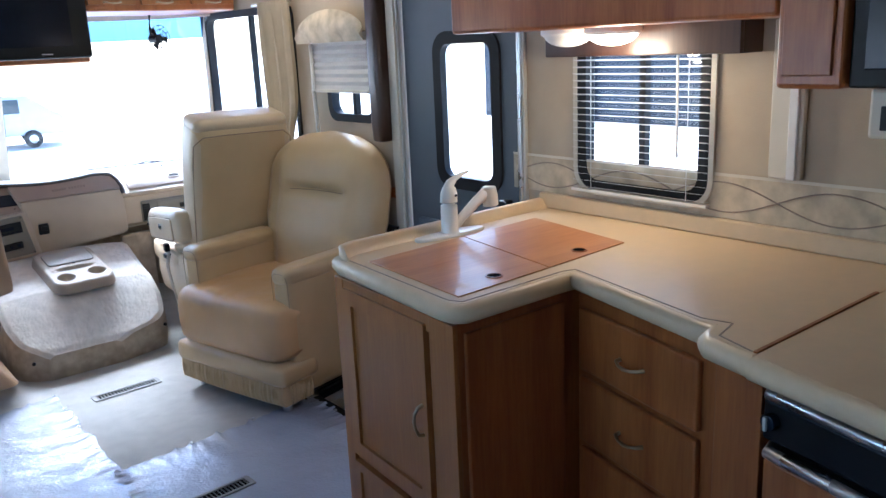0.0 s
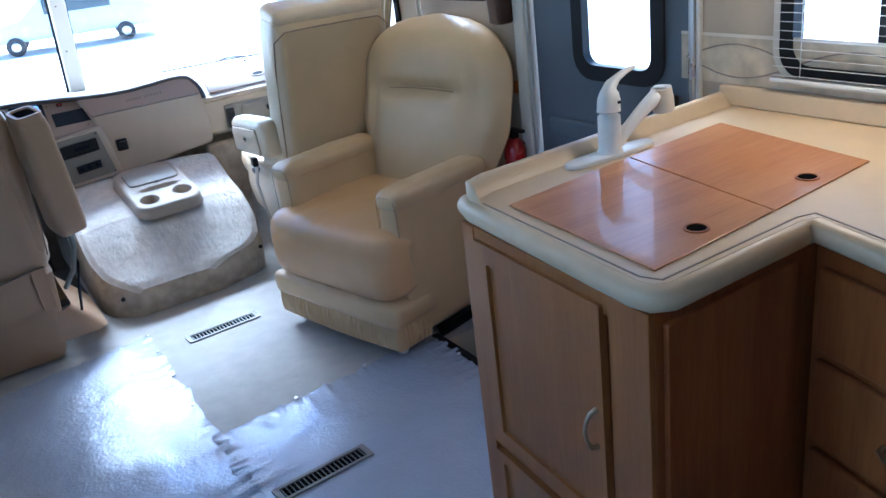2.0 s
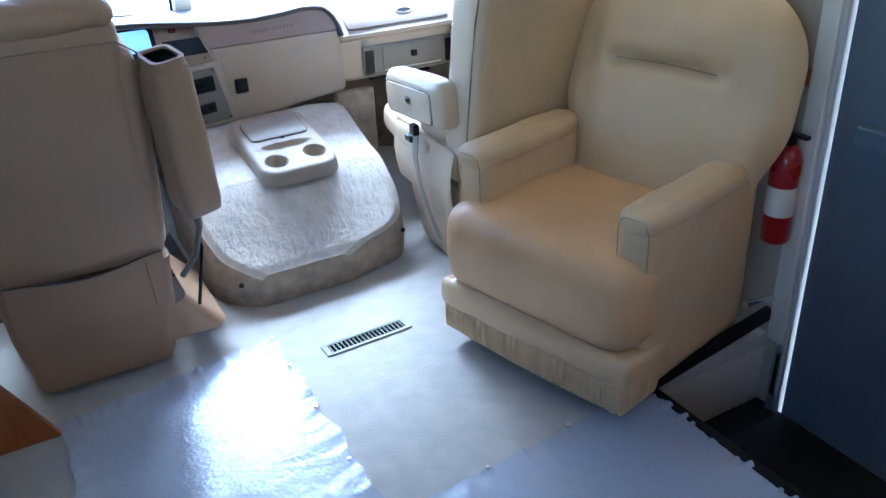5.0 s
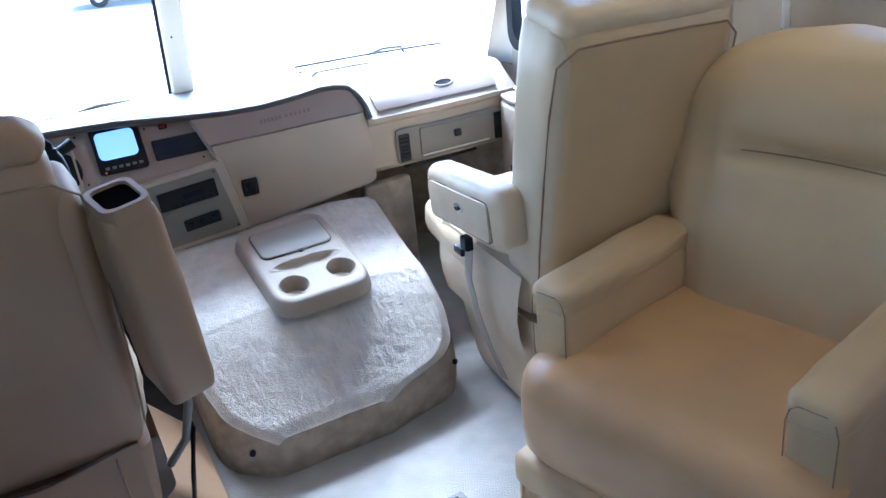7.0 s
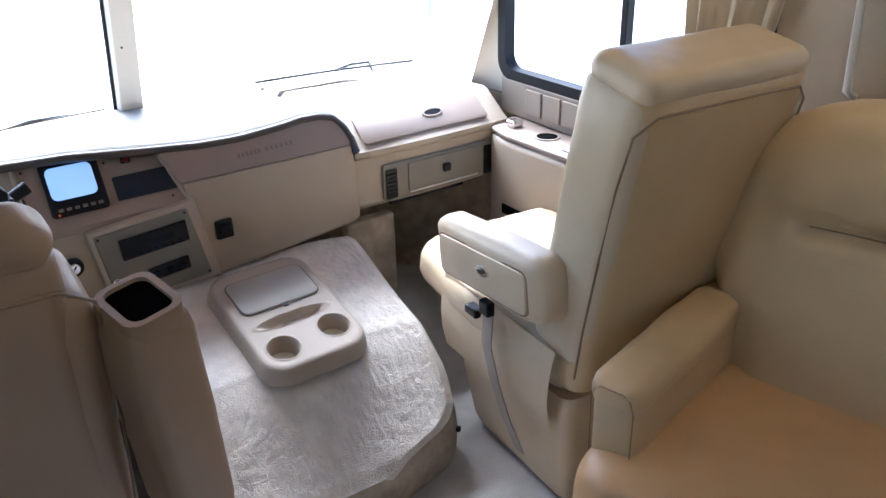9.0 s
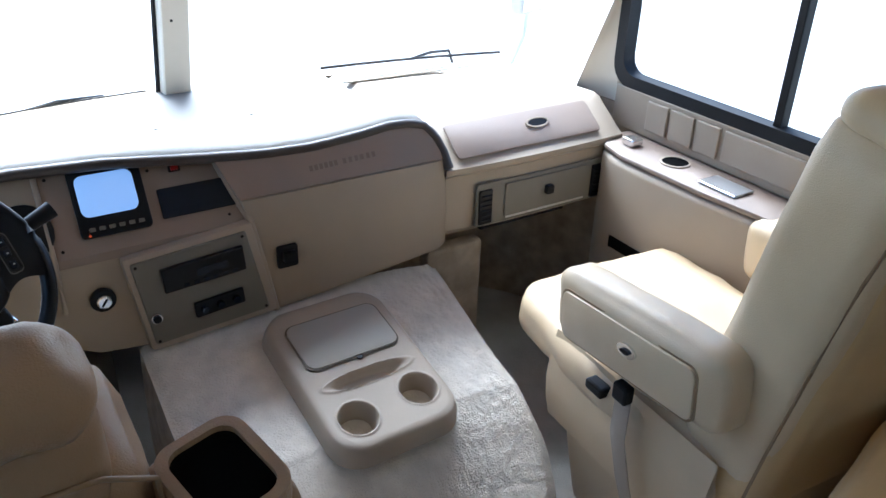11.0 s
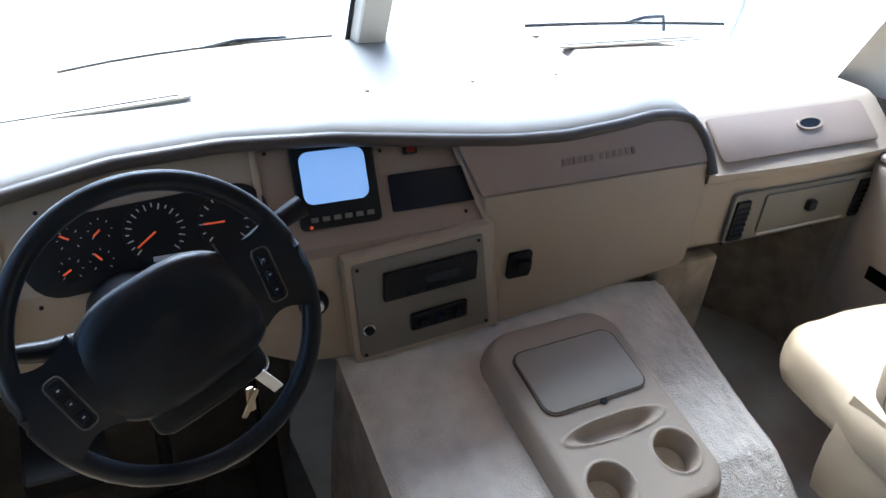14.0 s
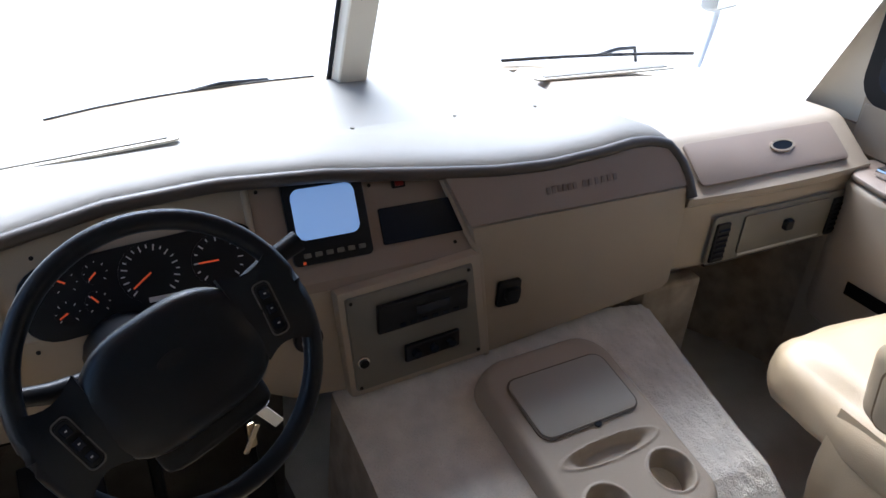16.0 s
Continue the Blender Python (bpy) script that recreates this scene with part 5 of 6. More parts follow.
overhead("overhead_cabinet", "oak overhead cabinet above the galley worktop", (0.80, -3.78, 1.53), (1.138, -2.615, 1.998), 3, "x")
overhead("overhead_cabinet", "oak cabinet housing beside the microwave", (0.78, -3.95, 1.368), (1.138, -3.795, 1.998), 0, "x")
overhead("overhead_cabinet", "oak overhead cabinet above the windscreen", (0.302, -0.35, 1.735), (1.12, 0.16, 1.998), 3, "y")
overhead("overhead_cabinet", "oak overhead cabinet above the driver", (-1.12, -0.35, 1.735), (-0.34, 0.16, 1.998), 2, "y")
tv = thing("television", "black television set in an oak surround above the windscreen", "television")
part("case", box((-0.33, -0.36, 1.488), (0.295, 0.12, 1.998), 0.01), OAK, tv, "oak surround")
part("cabinet_front", box((-0.32, -0.43, 1.512), (0.29, -0.362, 1.995), 0.015, 3), BLACK, tv, "black television front")
part("screen", box((-0.26, -0.434, 1.57), (0.20, -0.431, 1.96), 0.001), SMOKED, tv)
part("badge", box((0.05, -0.433, 1.532), (0.10, -0.431, 1.537)), GREY_TRIM, tv)
mw = thing("microwave", "black microwave oven above the stove", "microwave")
part("case", box((0.80, -4.54, 1.37), (1.136, -3.955, 1.80), 0.006), BLACK, mw)
part("door_glass", box((0.792, -4.39, 1.41), (0.799, -3.99, 1.76), 0.003), SMOKED, mw)
hood = thing("range_hood", "white range hood with a dark vent", "range hood")
part("body", box((0.90, -4.54, 1.25), (1.136, -3.96, 1.362), 0.008), TRIM, hood)
part("vent", box((0.892, -4.39, 1.27), (0.899, -3.99, 1.325), 0.002), BLACK, hood)


wt = thing("wall_trim", "white upright trim strip on the galley wall", "trim")
tagged(wt, kind="structure")
part("backing", box((1.112, -3.700, 1.095), (1.137, -3.605, 1.529), 0.006, 3), TRIM, wt)
part("bead", box((1.100, -3.690, 1.095), (1.1115, -3.664, 1.529), 0.004, 3), WHITE, wt)


def dome_light(m, on):
    t = thing("dome_light", "round dome lamp, lit warm white" if on else "unlit round white dome lamp", "lamp", m, group="dome lights")
    n = 24
    rows = [[(r * math.cos(2 * math.pi * k / n), r * math.sin(2 * math.pi * k / n), z) for k in range(n)] for r, z in ((0.085, 0), (0.085, -0.012), (0.078, -0.02))]
    part("base", loft(rows, True), WHITE, t, smooth=40)
    rows = [[(0.074 * math.cos(a) * math.cos(2 * math.pi * k / n), 0.074 * math.cos(a) * math.sin(2 * math.pi * k / n), -0.018 - 0.035 * math.sin(a)) for k in range(n)] for a in [i * math.pi / 2 / 6.2 for i in range(7)]]
    part("lens", loft(rows, True, True), DOME_ON if on else WHITE, t, "glowing lens" if on else "unlit white lens", smooth=60)


dome_light(pose(0.93, -3.20, 1.528), True)
dome_light(pose(0.93, -3.025, 1.528), False)
dome_light(pose(0.86, -1.35, 1.995), True)
for x, y, z, e in ((0.93, -3.20, 1.455, 1.3), (0.86, -1.35, 1.92, 0.6)):
    L = new("lamp_glow", bpy.data.lights.new("lamp_glow", "POINT"))
    L.data.energy, L.data.color, L.data.shadow_soft_size = e, (1.0, 0.72, 0.42), 0.06
    L.location = (x, y, z)


# ---- cab side fittings ----
def arm_console():
    t = thing("armrest_console", "pale moulded armrest console on the cab wall", "armrest")
    out = [(1.137, 0.02), (1.05, 0.02), (0.985, -0.03), (0.962, -0.12), (0.968, -0.40), (0.99, -0.62), (1.137, -0.66)]
    part("body", prism(out, 0.33, 0.715, 0.02, 3), DASH, t, smooth=40)
    part("top", prism([(x + (0.006 if x < 1.1 else 0), y * 0.99) for x, y in out], 0.716, 0.732, 0.006), DASH_DARK, t, "taupe top plate", smooth=40)
    part("cup_well", moved(prism([(0.036 * math.cos(k * math.pi / 12), 0.036 * math.sin(k * math.pi / 12)) for k in range(24)], 0, 0.002), Matrix.Translation((1.062, -0.235, 0.732))), HOLLOW_SHADE, t)
    part("cup_rim", moved(ring([(0.042 * math.cos(k * math.pi / 12), 0.042 * math.sin(k * math.pi / 12)) for k in range(24)], [(0.036 * math.cos(k * math.pi / 12), 0.036 * math.sin(k * math.pi / 12)) for k in range(24)], 0, 0.004), Matrix.Translation((1.062, -0.235, 0.732))), DASH, t)
    part("ash_tray", box((1.03, -0.10, 0.733), (1.075, -0.055, 0.755), 0.006), CHROME, t, "small chrome ash tray")
    part("switch_plate", box((1.01, -0.48, 0.733), (1.085, -0.36, 0.740), 0.003), ALU, t, "bright window-switch plate")
    p = thing("wall_panel", "pale moulded wall panel with padded inserts", "panel")
    part("backing", box((1.128, -0.94, 0.735), (1.139, 0.09, 0.858), 0.004), DASH, p)
    for y0, y1 in ((-0.13, -0.05), (-0.225, -0.14), (-0.315, -0.235), (-0.80, -0.33)):
        part("insert", box((1.120, y0, 0.757), (1.1275, y1, 0.845), 0.004), DASH, p)


arm_console()


def curtain():
    t = thing("curtain", "tan gathered curtain tied beside the cab window", "curtain")
    rows = []
    for k in range(15):
        u = k / 14
        z = 0.98 + 0.77 * u
        pinch = 1 - 0.35 * math.exp(-((u - 0.0) / 0.25) ** 2)
        rows.append([(1.085 + 0.022 * math.sin(i * 1.9 + 0.4 * math.sin(u * 3)) * pinch, -0.70 - (0.30 * i / 28) * pinch - 0.04 * (1 - u), z) for i in range(29)])
    part("cloth", thick(loft(rows), 0.003), CURTAIN, t, smooth=80)
    part("rail", tube([(1.10, -0.60, 1.745), (1.10, -1.02, 1.745)], 0.008, 8), ALU, t)


curtain()


def small_window_dressing():
    t = thing("pleated_shade", "cream pleated shade half lowered at the small window", "blind")
    n = 14
    rows = []
    for k in range(n + 1):
        z = 1.31 + 0.26 * k / n
        x = 1.105 + (0.010 if k % 2 else 0.0)
        rows.append([(x, -1.66, z), (x, -1.17, z)])
    part("cloth", thick(loft(rows), 0.002), SHADE_CLOTH, t)
    part("bottom_rail", box((1.095, -1.66, 1.295), (1.125, -1.17, 1.31), 0.004), TRIM, t)
    v = thing("fabric_valance", "arched tan patterned valance over the small window", "valance")
    rows = []
    for i in range(25):
        u = i / 24
        y = -1.70 + 0.57 * u
        z0 = 1.53 + 0.0 * u + 0.09 * math.sin(math.pi * u) ** 0.6
        rows.append([(1.06 + 0.01 * math.sin(i), y, 1.53), (1.04, y, 1.56 + 0.5 * (z0 - 1.53)), (1.06, y, z0 + 0.06)])
    part("cloth", thick(loft(rows), 0.012), BORDER, v, smooth=70)
    p = thing("door_side_post", "dark brown padded post between window and entry door", "post")
    part("pad", cushion((1.06, -1.795, 1.085), (1.138, -1.712, 1.85), 0.02, 0.003, 8), WALNUT, p, smooth=60)
    part("lower_strip", box((1.115, -1.858, 0.0), (1.138, -1.80, 1.95), 0.004), TRIM, p)
    h = thing("grab_handle", "slim white grab handle beside the small window", "handle")
    part("bar", tube([(1.135, -1.19, 1.06), (1.10, -1.19, 1.08), (1.095, -1.185, 1.3), (1.10, -1.18, 1.52), (1.135, -1.18, 1.54)], 0.010, 8), WHITE, h, smooth=60)


small_window_dressing()


def extinguisher():
    t = thing("fire_extinguisher", "red fire extinguisher clamped beside the entry step", "fire extinguisher", pose(1.075, -1.80, 0.365))
    part("cylinder", tube([(0, 0, 0), (0, 0, 0.008), (0, 0, 0.26), (0, 0, 0.29), (0, 0, 0.305)], [0.036, 0.042, 0.042, 0.030, 0.014], 20), RED, t, smooth=50)
    part("label_band", tube([(0, 0, 0.09), (0, 0, 0.18)], 0.0426, 20), TRIM, t, "pale label", smooth=50)
    part("valve", box((-0.014, -0.014, 0.30), (0.014, 0.014, 0.335), 0.004), BLACK, t)
    part("lever", box((-0.010, -0.06, 0.33), (0.010, 0.02, 0.342), 0.003), BLACK, t)
    part("bracket", box((0.02, -0.012, 0.02), (0.078, 0.012, 0.28), 0.004), BLACK, t)


extinguisher()
tagged(part("trim_hook_board", box((1.118, -1.799, 0.825), (1.139, -1.69, 0.87), 0.004), OAK), "small oak strip on the wall", "trim", kind="structure")


# ---- entry step ----
def step_well():
    t = thing("step_well", "dark carpeted entry step well", "step", kind="structure")
    part("tread", box((0.62, -2.655, -0.30), (1.139, -1.785, -0.26)), RUBBER, t)
    part("riser", box((0.605, -2.655, -0.60), (0.6195, -1.785, -0.051)), RUBBER, t)
    part("side", box((0.62, -1.7845, -0.60), (1.139, -1.765, -0.051)), TRIM, t)
    part("side", box((0.62, -2.675, -0.60), (1.139, -2.6605, -0.051)), RUBBER, t)
    part("edge_strip", moved(box((-0.245, -0.014, -0.022), (0.245, 0.014, 0.022), 0.006), Matrix.Translation((0.885, -1.79, 0.045)) @ Euler((0, radians(-10), 0)).to_matrix().to_4x4()), BLACK, t, "black sloping edge bar")
    part("edge_strip", box((0.600, -2.655, 0.0005), (0.632, -1.80, 0.008), 0.003), BLACK, t)
    part("rod", tube([(0.99, -1.80, 0.165), (1.115, -1.80, 0.150)], 0.012, 10), CHROME, t, smooth=60)


step_well()


# ---- floor things ----
def register(x, y, ang):
    t = thing("floor_vent", "beige metal floor register with dark slots", "floor vent", pose(x, y, 0.0, 0, 0, ang), group="floor vents")
    n = 19
    part("frame", ring(rounded(0.312, 0.070, 0.006, 2), rounded(0.274, 0.048, 0.002, 2), 0.0005, 0.006), DASH_TOP, t)
    part("well", box((-0.137, -0.024, 0.0006), (0.137, 0.024, 0.0016)), HOLLOW_SHADE, t)
    for k in range(n):
        a = -0.131 + 0.262 * k / (n - 1)
        part("slat", box((a - 0.0013, -0.0235, 0.0017), (a + 0.0013, 0.0235, 0.0050)), PANEL_GREY, t)
    return t


register(0.0225, -1.089, 2.2)
register(-0.085, -2.272, 3).location.z = 0.0045


def film(name, label, outline, seed, clips):
    """Clear film taped to the carpet; the rim is puckered."""
    t = thing(name, label, "floor film", group="floor film")
    (x0, y0), (x1, y1), (x2, y2), (x3, y3) = outline
    rows = []
    nu, nv = 90, 220
    for j in range(nv + 1):
        v = j / nv
        row = []
        for i in range(nu + 1):
            u = i / nu
            x = (x0 + (x1 - x0) * u) * (1 - v) + (x3 + (x2 - x3) * u) * v
            y = (y0 + (y1 - y0) * u) * (1 - v) + (y3 + (y2 - y3) * u) * v
            d = min(u, 1 - u) * abs(x1 - x0)
            dv = min(v, 1 - v) * abs(y3 - y0)
            e = min(d, dv)
            along_edge = y if d < dv else x
            pucker = math.exp(-e / 0.045) * (0.014 * abs(noise.noise(Vector((along_edge * 13, seed, 0)))) + 0.022 * max(0, noise.noise(Vector((along_edge * 34, seed + 3, e * 9)))))
            wave = 0.0022 * (noise.noise(Vector((x * 5, y * 3.5, seed))) + 0.6)
            wob = 0.016 * noise.noise(Vector((along_edge * 9, seed + 9, 0))) * math.exp(-e / 0.03)
            row.append((x + (wob if d < dv else 0), y + (0 if d < dv else wob), 0.0025 + pucker + max(0, wave)))
        rows.append(row)
    part("sheet", loft(rows), FILM, t, smooth=80)
    for x, y in clips:
        part("clip", moved(disc(0.007, 0.006, 10, 0.002), Matrix.Translation((x, y, 0.012)) @ Euler((radians(-90), 0, 0)).to_matrix().to_4x4()), ALU, t, "small bright fastener")


film("protective_film", "clear crinkled protective film over the aisle carpet", [(-0.93, -4.6), (-0.285, -4.6), (-0.25, -0.925), (-0.93, -1.02)], 1, [(-0.258, -0.94), (-0.262, -1.12), (-0.268, -1.36), (-0.276, -1.62)])
film("protective_film", "clear crinkled protective film before the entry step", [(-0.288, -2.95), (0.60, -2.66), (0.61, -1.80), (-0.288, -1.862)], 2, [(0.02, -1.845), (0.30, -1.822), (0.56, -1.812), (0.594, -2.0), (0.592, -2.3)])


# ---- slide-out corner ----
sofa = thing("sofa", "floral-fabric sofa with a pale cushion in the slide-out", "sofa")
part("base", box((-1.74, -2.80, 0.0), (-1.08, -1.70, 0.22), 0.01), OAK, sofa)
part("seat", cushion((-1.74, -2.80, 0.221), (-1.08, -1.70, 0.42), 0.05, 0.015, 12, 0.003, 2), FABRIC, sofa, smooth=60)
part("backrest", cushion((-1.745, -2.80, 0.40), (-1.52, -1.70, 0.86), 0.06, 0.02, 12, 0.003, 4), FABRIC, sofa, smooth=60)
part("arm", cushion((-1.72, -1.78, 0.0), (-1.11, -1.64, 0.42), 0.05, 0.01, 12, 0.003, 4), FABRIC, sofa, smooth=60)
part("pale_cushion", cushion((-1.08, -2.30, 0.0), (-0.968, -1.63, 0.25), 0.03, 0.008, 10, 0.003, 3), LEATHER, sofa, "pale end cushion", smooth=60)
kick = thing("oak_end_board", "slanting oak end panel of the slide-out", "panel")
pn = prism([(-0.93, 0.001), (-1.18, 0.001), (-1.18, 0.48)], -1.075, -1.05, 0.003)
part("board", moved(pn, Matrix(((1, 0, 0, 0), (0, 0, 1, 0), (0, 1, 0, 0), (0, 0, 0, 1)))), OAK, kick)


# ---- steering ----
def steering_wheel():
    c = Vector((-0.680, -0.335, 0.878))
    tilt = Matrix.Translation(c) @ Euler((radians(-32), 0, 0)).to_matrix().to_4x4() @ Euler((0, radians(-23), 0)).to_matrix().to_4x4() @ Matrix.Scale(0.805, 4)
    t = thing("steering_wheel", "navy-black steering wheel with broad spokes and padded hub", "steering wheel", tilt)
    R = 0.208
    part("rim", tube([(R * math.cos(a), 0, R * math.sin(a)) for a in [k * math.pi / 36 for k in range(72)]], 0.0155, 12, True), WHEEL_SKIN, t, smooth=80)
    hub = []
    for f, y in ((0.86, 0.016), (1.0, 0.004), (1.0, -0.006), (0.97, -0.016), (0.88, -0.025), (0.70, -0.031), (0.40, -0.035), (0.15, -0.036)):
        line = []
        for k in range(48):
            a = 2 * math.pi * k / 48
            cx, cz = math.cos(a), math.sin(a)
            rz = 0.104 if cz < 0 else 0.086
            rx = 0.136 - 0.022 * max(0, cz)
            line.append((f * rx * math.copysign(abs(cx) ** 0.62, cx), y, f * rz * math.copysign(abs(cz) ** 0.72, cz)))
        hub.append(line)
    part("hub", loft(hub, True, True), WHEEL_SKIN, t, "padded hub", smooth=60)
    part("emblem", moved(disc(0.001, 0.002, 24), Matrix.Translation((0, -0.036, 0.012)) @ Matrix.Diagonal((22, 1, 10, 1))), RUBBER, t)
    for s in (-1, 1):
        up = []
        for k in range(9):
            u = k / 8
            row = []
            for j in range(9):
                v = j / 8
                hz = 0.066 - 0.140 * v
                a = radians(17 - 42 * v)
                p, q = Vector((0.112, -0.004, hz)), Vector((R * math.cos(a), -0.002, R * math.sin(a)))
                w = p.lerp(q, u)
                pinch = math.sin(math.pi * u) * 0.016
                w.z += pinch * (v - 0.5) * 2
                w.y -= 0.010 * math.sin(math.pi * v) * (1 - 0.4 * u)
                row.append((s * w.x, w.y, w.z))
            up.append(row)
        part("spoke", thick(loft(up), 0.012), WHEEL_SKIN, t, "broad moulded spoke", smooth=60)
        at = Matrix.Translation((s * 0.156, -0.019, -0.012)) @ Euler((0, radians(s * 8), 0)).to_matrix().to_4x4()
        pad = part("button_pad", moved(plate(0.022, 0.076, 0.008, 0.005, 0.002), at), BLACK, t)
        part("pad_rim", moved(ring(rounded(0.029, 0.085, 0.010), rounded(0.0245, 0.0805, 0.008), 0, 0.005), at @ Euler((math.pi / 2, 0, 0)).to_matrix().to_4x4()), MAT_GREY, pad)
        for k in range(3):
            part("button", moved(box((-0.007, -0.003, -0.008), (0.007, 0, 0.008), 0.002), at @ Matrix.Translation((0, -0.006, -0.024 + 0.024 * k))), SMOKED, pad)
            part("symbol", moved(box((-0.002, -0.0006, -0.001), (0.002, 0, 0.001)), at @ Matrix.Translation((0, -0.009, -0.024 + 0.024 * k))), DIAL_INK, pad)
    part("lower_cover", cushion((-0.088, -0.006, -0.132), (0.088, 0.024, -0.075), 0.014, 0.004, 10), BLACK, t, "dark lower hub cover", smooth=60)
    col = thing("steering_column", "black steering column with stalks and hanging keys", "steering column")
    a, b = c + Vector((0, 0.03, -0.035)), Vector((-0.70, 0.06, 0.64))
    part("shroud", tube([a, a.lerp(b, 0.3), a.lerp(b, 0.7), b], [0.040, 0.05, 0.058, 0.065], 16), BLACK, col, smooth=60)
    part("turn_stalk", tube([(-0.74, -0.22, 0.80), (-0.81, -0.25, 0.812), (-0.875, -0.25, 0.82)], [0.012, 0.014, 0.010], 10), BLACK, col, smooth=60)
    part("gear_lever", tube([(-0.66, -0.20, 0.82), (-0.58, -0.20, 0.865), (-0.52, -0.185, 0.895), (-0.471, -0.173, 0.914)], [0.007, 0.008, 0.013, 0.016], 10), BLACK, col, "black gear lever", smooth=60)
    part("key_barrel", tube([(-0.63, -0.20, 0.775), (-0.59, -0.228, 0.755), (-0.572, -0.24, 0.742)], [0.016, 0.013, 0.009], 14), CHROME, col, smooth=60)
    for k, (dx, dz, w) in enumerate(((0.014, 0, 0.017), (0.0, -0.022, 0.012), (0.010, -0.028, 0.010))):
        part("key", moved(box((-w / 2, -0.001, -0.046), (w / 2, 0.001, 0), 0.002), Matrix.Translation((-0.570 + dx, -0.246, 0.698 + dz)) @ Euler((0, radians(-38 + 34 * k), radians(12 * k))).to_matrix().to_4x4()), WHITE if k == 0 else BRASS, col, "hanging key tag" if k == 0 else "")
    part("key_ring", tube([(-0.562 + 0.020 * math.cos(q), -0.246, 0.715 + 0.022 * math.sin(q)) for q in [k * math.pi / 8 for k in range(16)]], 0.0015, 5, True), CHROME, col)


steering_wheel()


def pedals():
    t = thing("pedals", "black brake and accelerator pedals under the dashboard", "pedals")
    part("brake", moved(box((-0.06, -0.012, -0.035), (0.06, 0, 0.035), 0.008), pose(-0.66, 0.02, 0.17, -30)), RUBBER, t)
    part("accelerator", moved(box((-0.03, -0.010, -0.10), (0.03, 0, 0.10), 0.008), pose(-0.47, 0.05, 0.16, -35)), RUBBER, t)
    part("arm", tube([(-0.66, 0.03, 0.18), (-0.66, 0.14, 0.32), (-0.66, 0.20, 0.50)], 0.012, 8), BLACK, t)
    part("arm", tube([(-0.47, 0.08, 0.18), (-0.47, 0.16, 0.34), (-0.47, 0.20, 0.50)], 0.009, 8), BLACK, t)
    m = thing("floor_mat", "dark rubber mat in the driver's footwell", "mat")
    part("sheet", prism(rounded(0.76, 0.78, 0.05), 0.0005, 0.008), MAT_GREY, m)
    m.matrix_basis = pose(-0.735, 0.10, 0)
    b = thing("brake_controller", "black brake controller box hung below the dashboard", "controller")
    part("case", box((-1.075, -0.10, 0.635), (-1.022, 0.03, 0.685), 0.012), BLACK, b)
    part("mount", box((-1.06, 0.0, 0.60), (-1.00, 0.05, 0.66), 0.003), BLACK, b)
    part("cable", tube([(-1.0, -0.06, 0.64), (-0.97, -0.05, 0.58), (-0.985, -0.02, 0.46), (-0.96, 0.03, 0.30), (-0.97, 0.12, 0.06)], 0.006, 6), BLACK, b, smooth=60)
    u = thing("trailer_plug_unit", "black unit under the dash with a hanging bright key", "controller")
    part("case", box((-0.88, -0.16, 0.47), (-0.76, -0.02, 0.51), 0.005), BLACK, u)
    part("hanger", box((-0.84, -0.06, 0.505), (-0.80, 0.05, 0.56), 0.003), BLACK, u)
    part("key", box((-0.860, -0.163, 0.435), (-0.852, -0.160, 0.475), 0.001), CHROME, u)


pedals()


def fan():
    t = thing("cab_fan", "small black caged fan mounted above the windscreen", "fan", pose(0.80, 0.02, 1.60, 0, 0, 20))
    for r in (0.075, 0.05, 0.025):
        part("guard_ring", tube([(r * math.cos(a), -0.03 + 0.2 * r, r * math.sin(a)) for a in [k * math.pi / 12 for k in range(24)]], 0.002, 5, True), BLACK, t)
    for k in range(12):
        a = k * math.pi / 6
        part("guard_wire", tube([(0.01 * math.cos(a), -0.028, 0.01 * math.sin(a)), (0.075 * math.cos(a), -0.015, 0.075 * math.sin(a)), (0.06 * math.cos(a), 0.02, 0.06 * math.sin(a))], 0.0015, 5), BLACK, t)
    for k in range(3):
        part("blade", moved(prism([(0.005, -0.008), (0.06, -0.022), (0.066, 0.012), (0.005, 0.008)], -0.002, 0.002), Euler((radians(75), 0, 0)).to_matrix().to_4x4() @ Euler((0, 0, radians(120 * k))).to_matrix().to_4x4()), BLACK, t)
    part("motor", tube([(0, -0.01, 0), (0, 0.06, 0)], [0.026, 0.022], 14), BLACK, t, smooth=60)
    part("bracket", tube([(0, 0.05, 0), (0, 0.06, 0.06), (0, 0.05, 0.135)], 0.008, 8), BLACK, t, smooth=60)


fan()

# ---- outside ----
tagged(part("ground", box((-400, -400, -0.95), (400, 400, -0.9)), GRAVEL), "pale gravel yard reaching to the horizon", "ground", kind="structure")


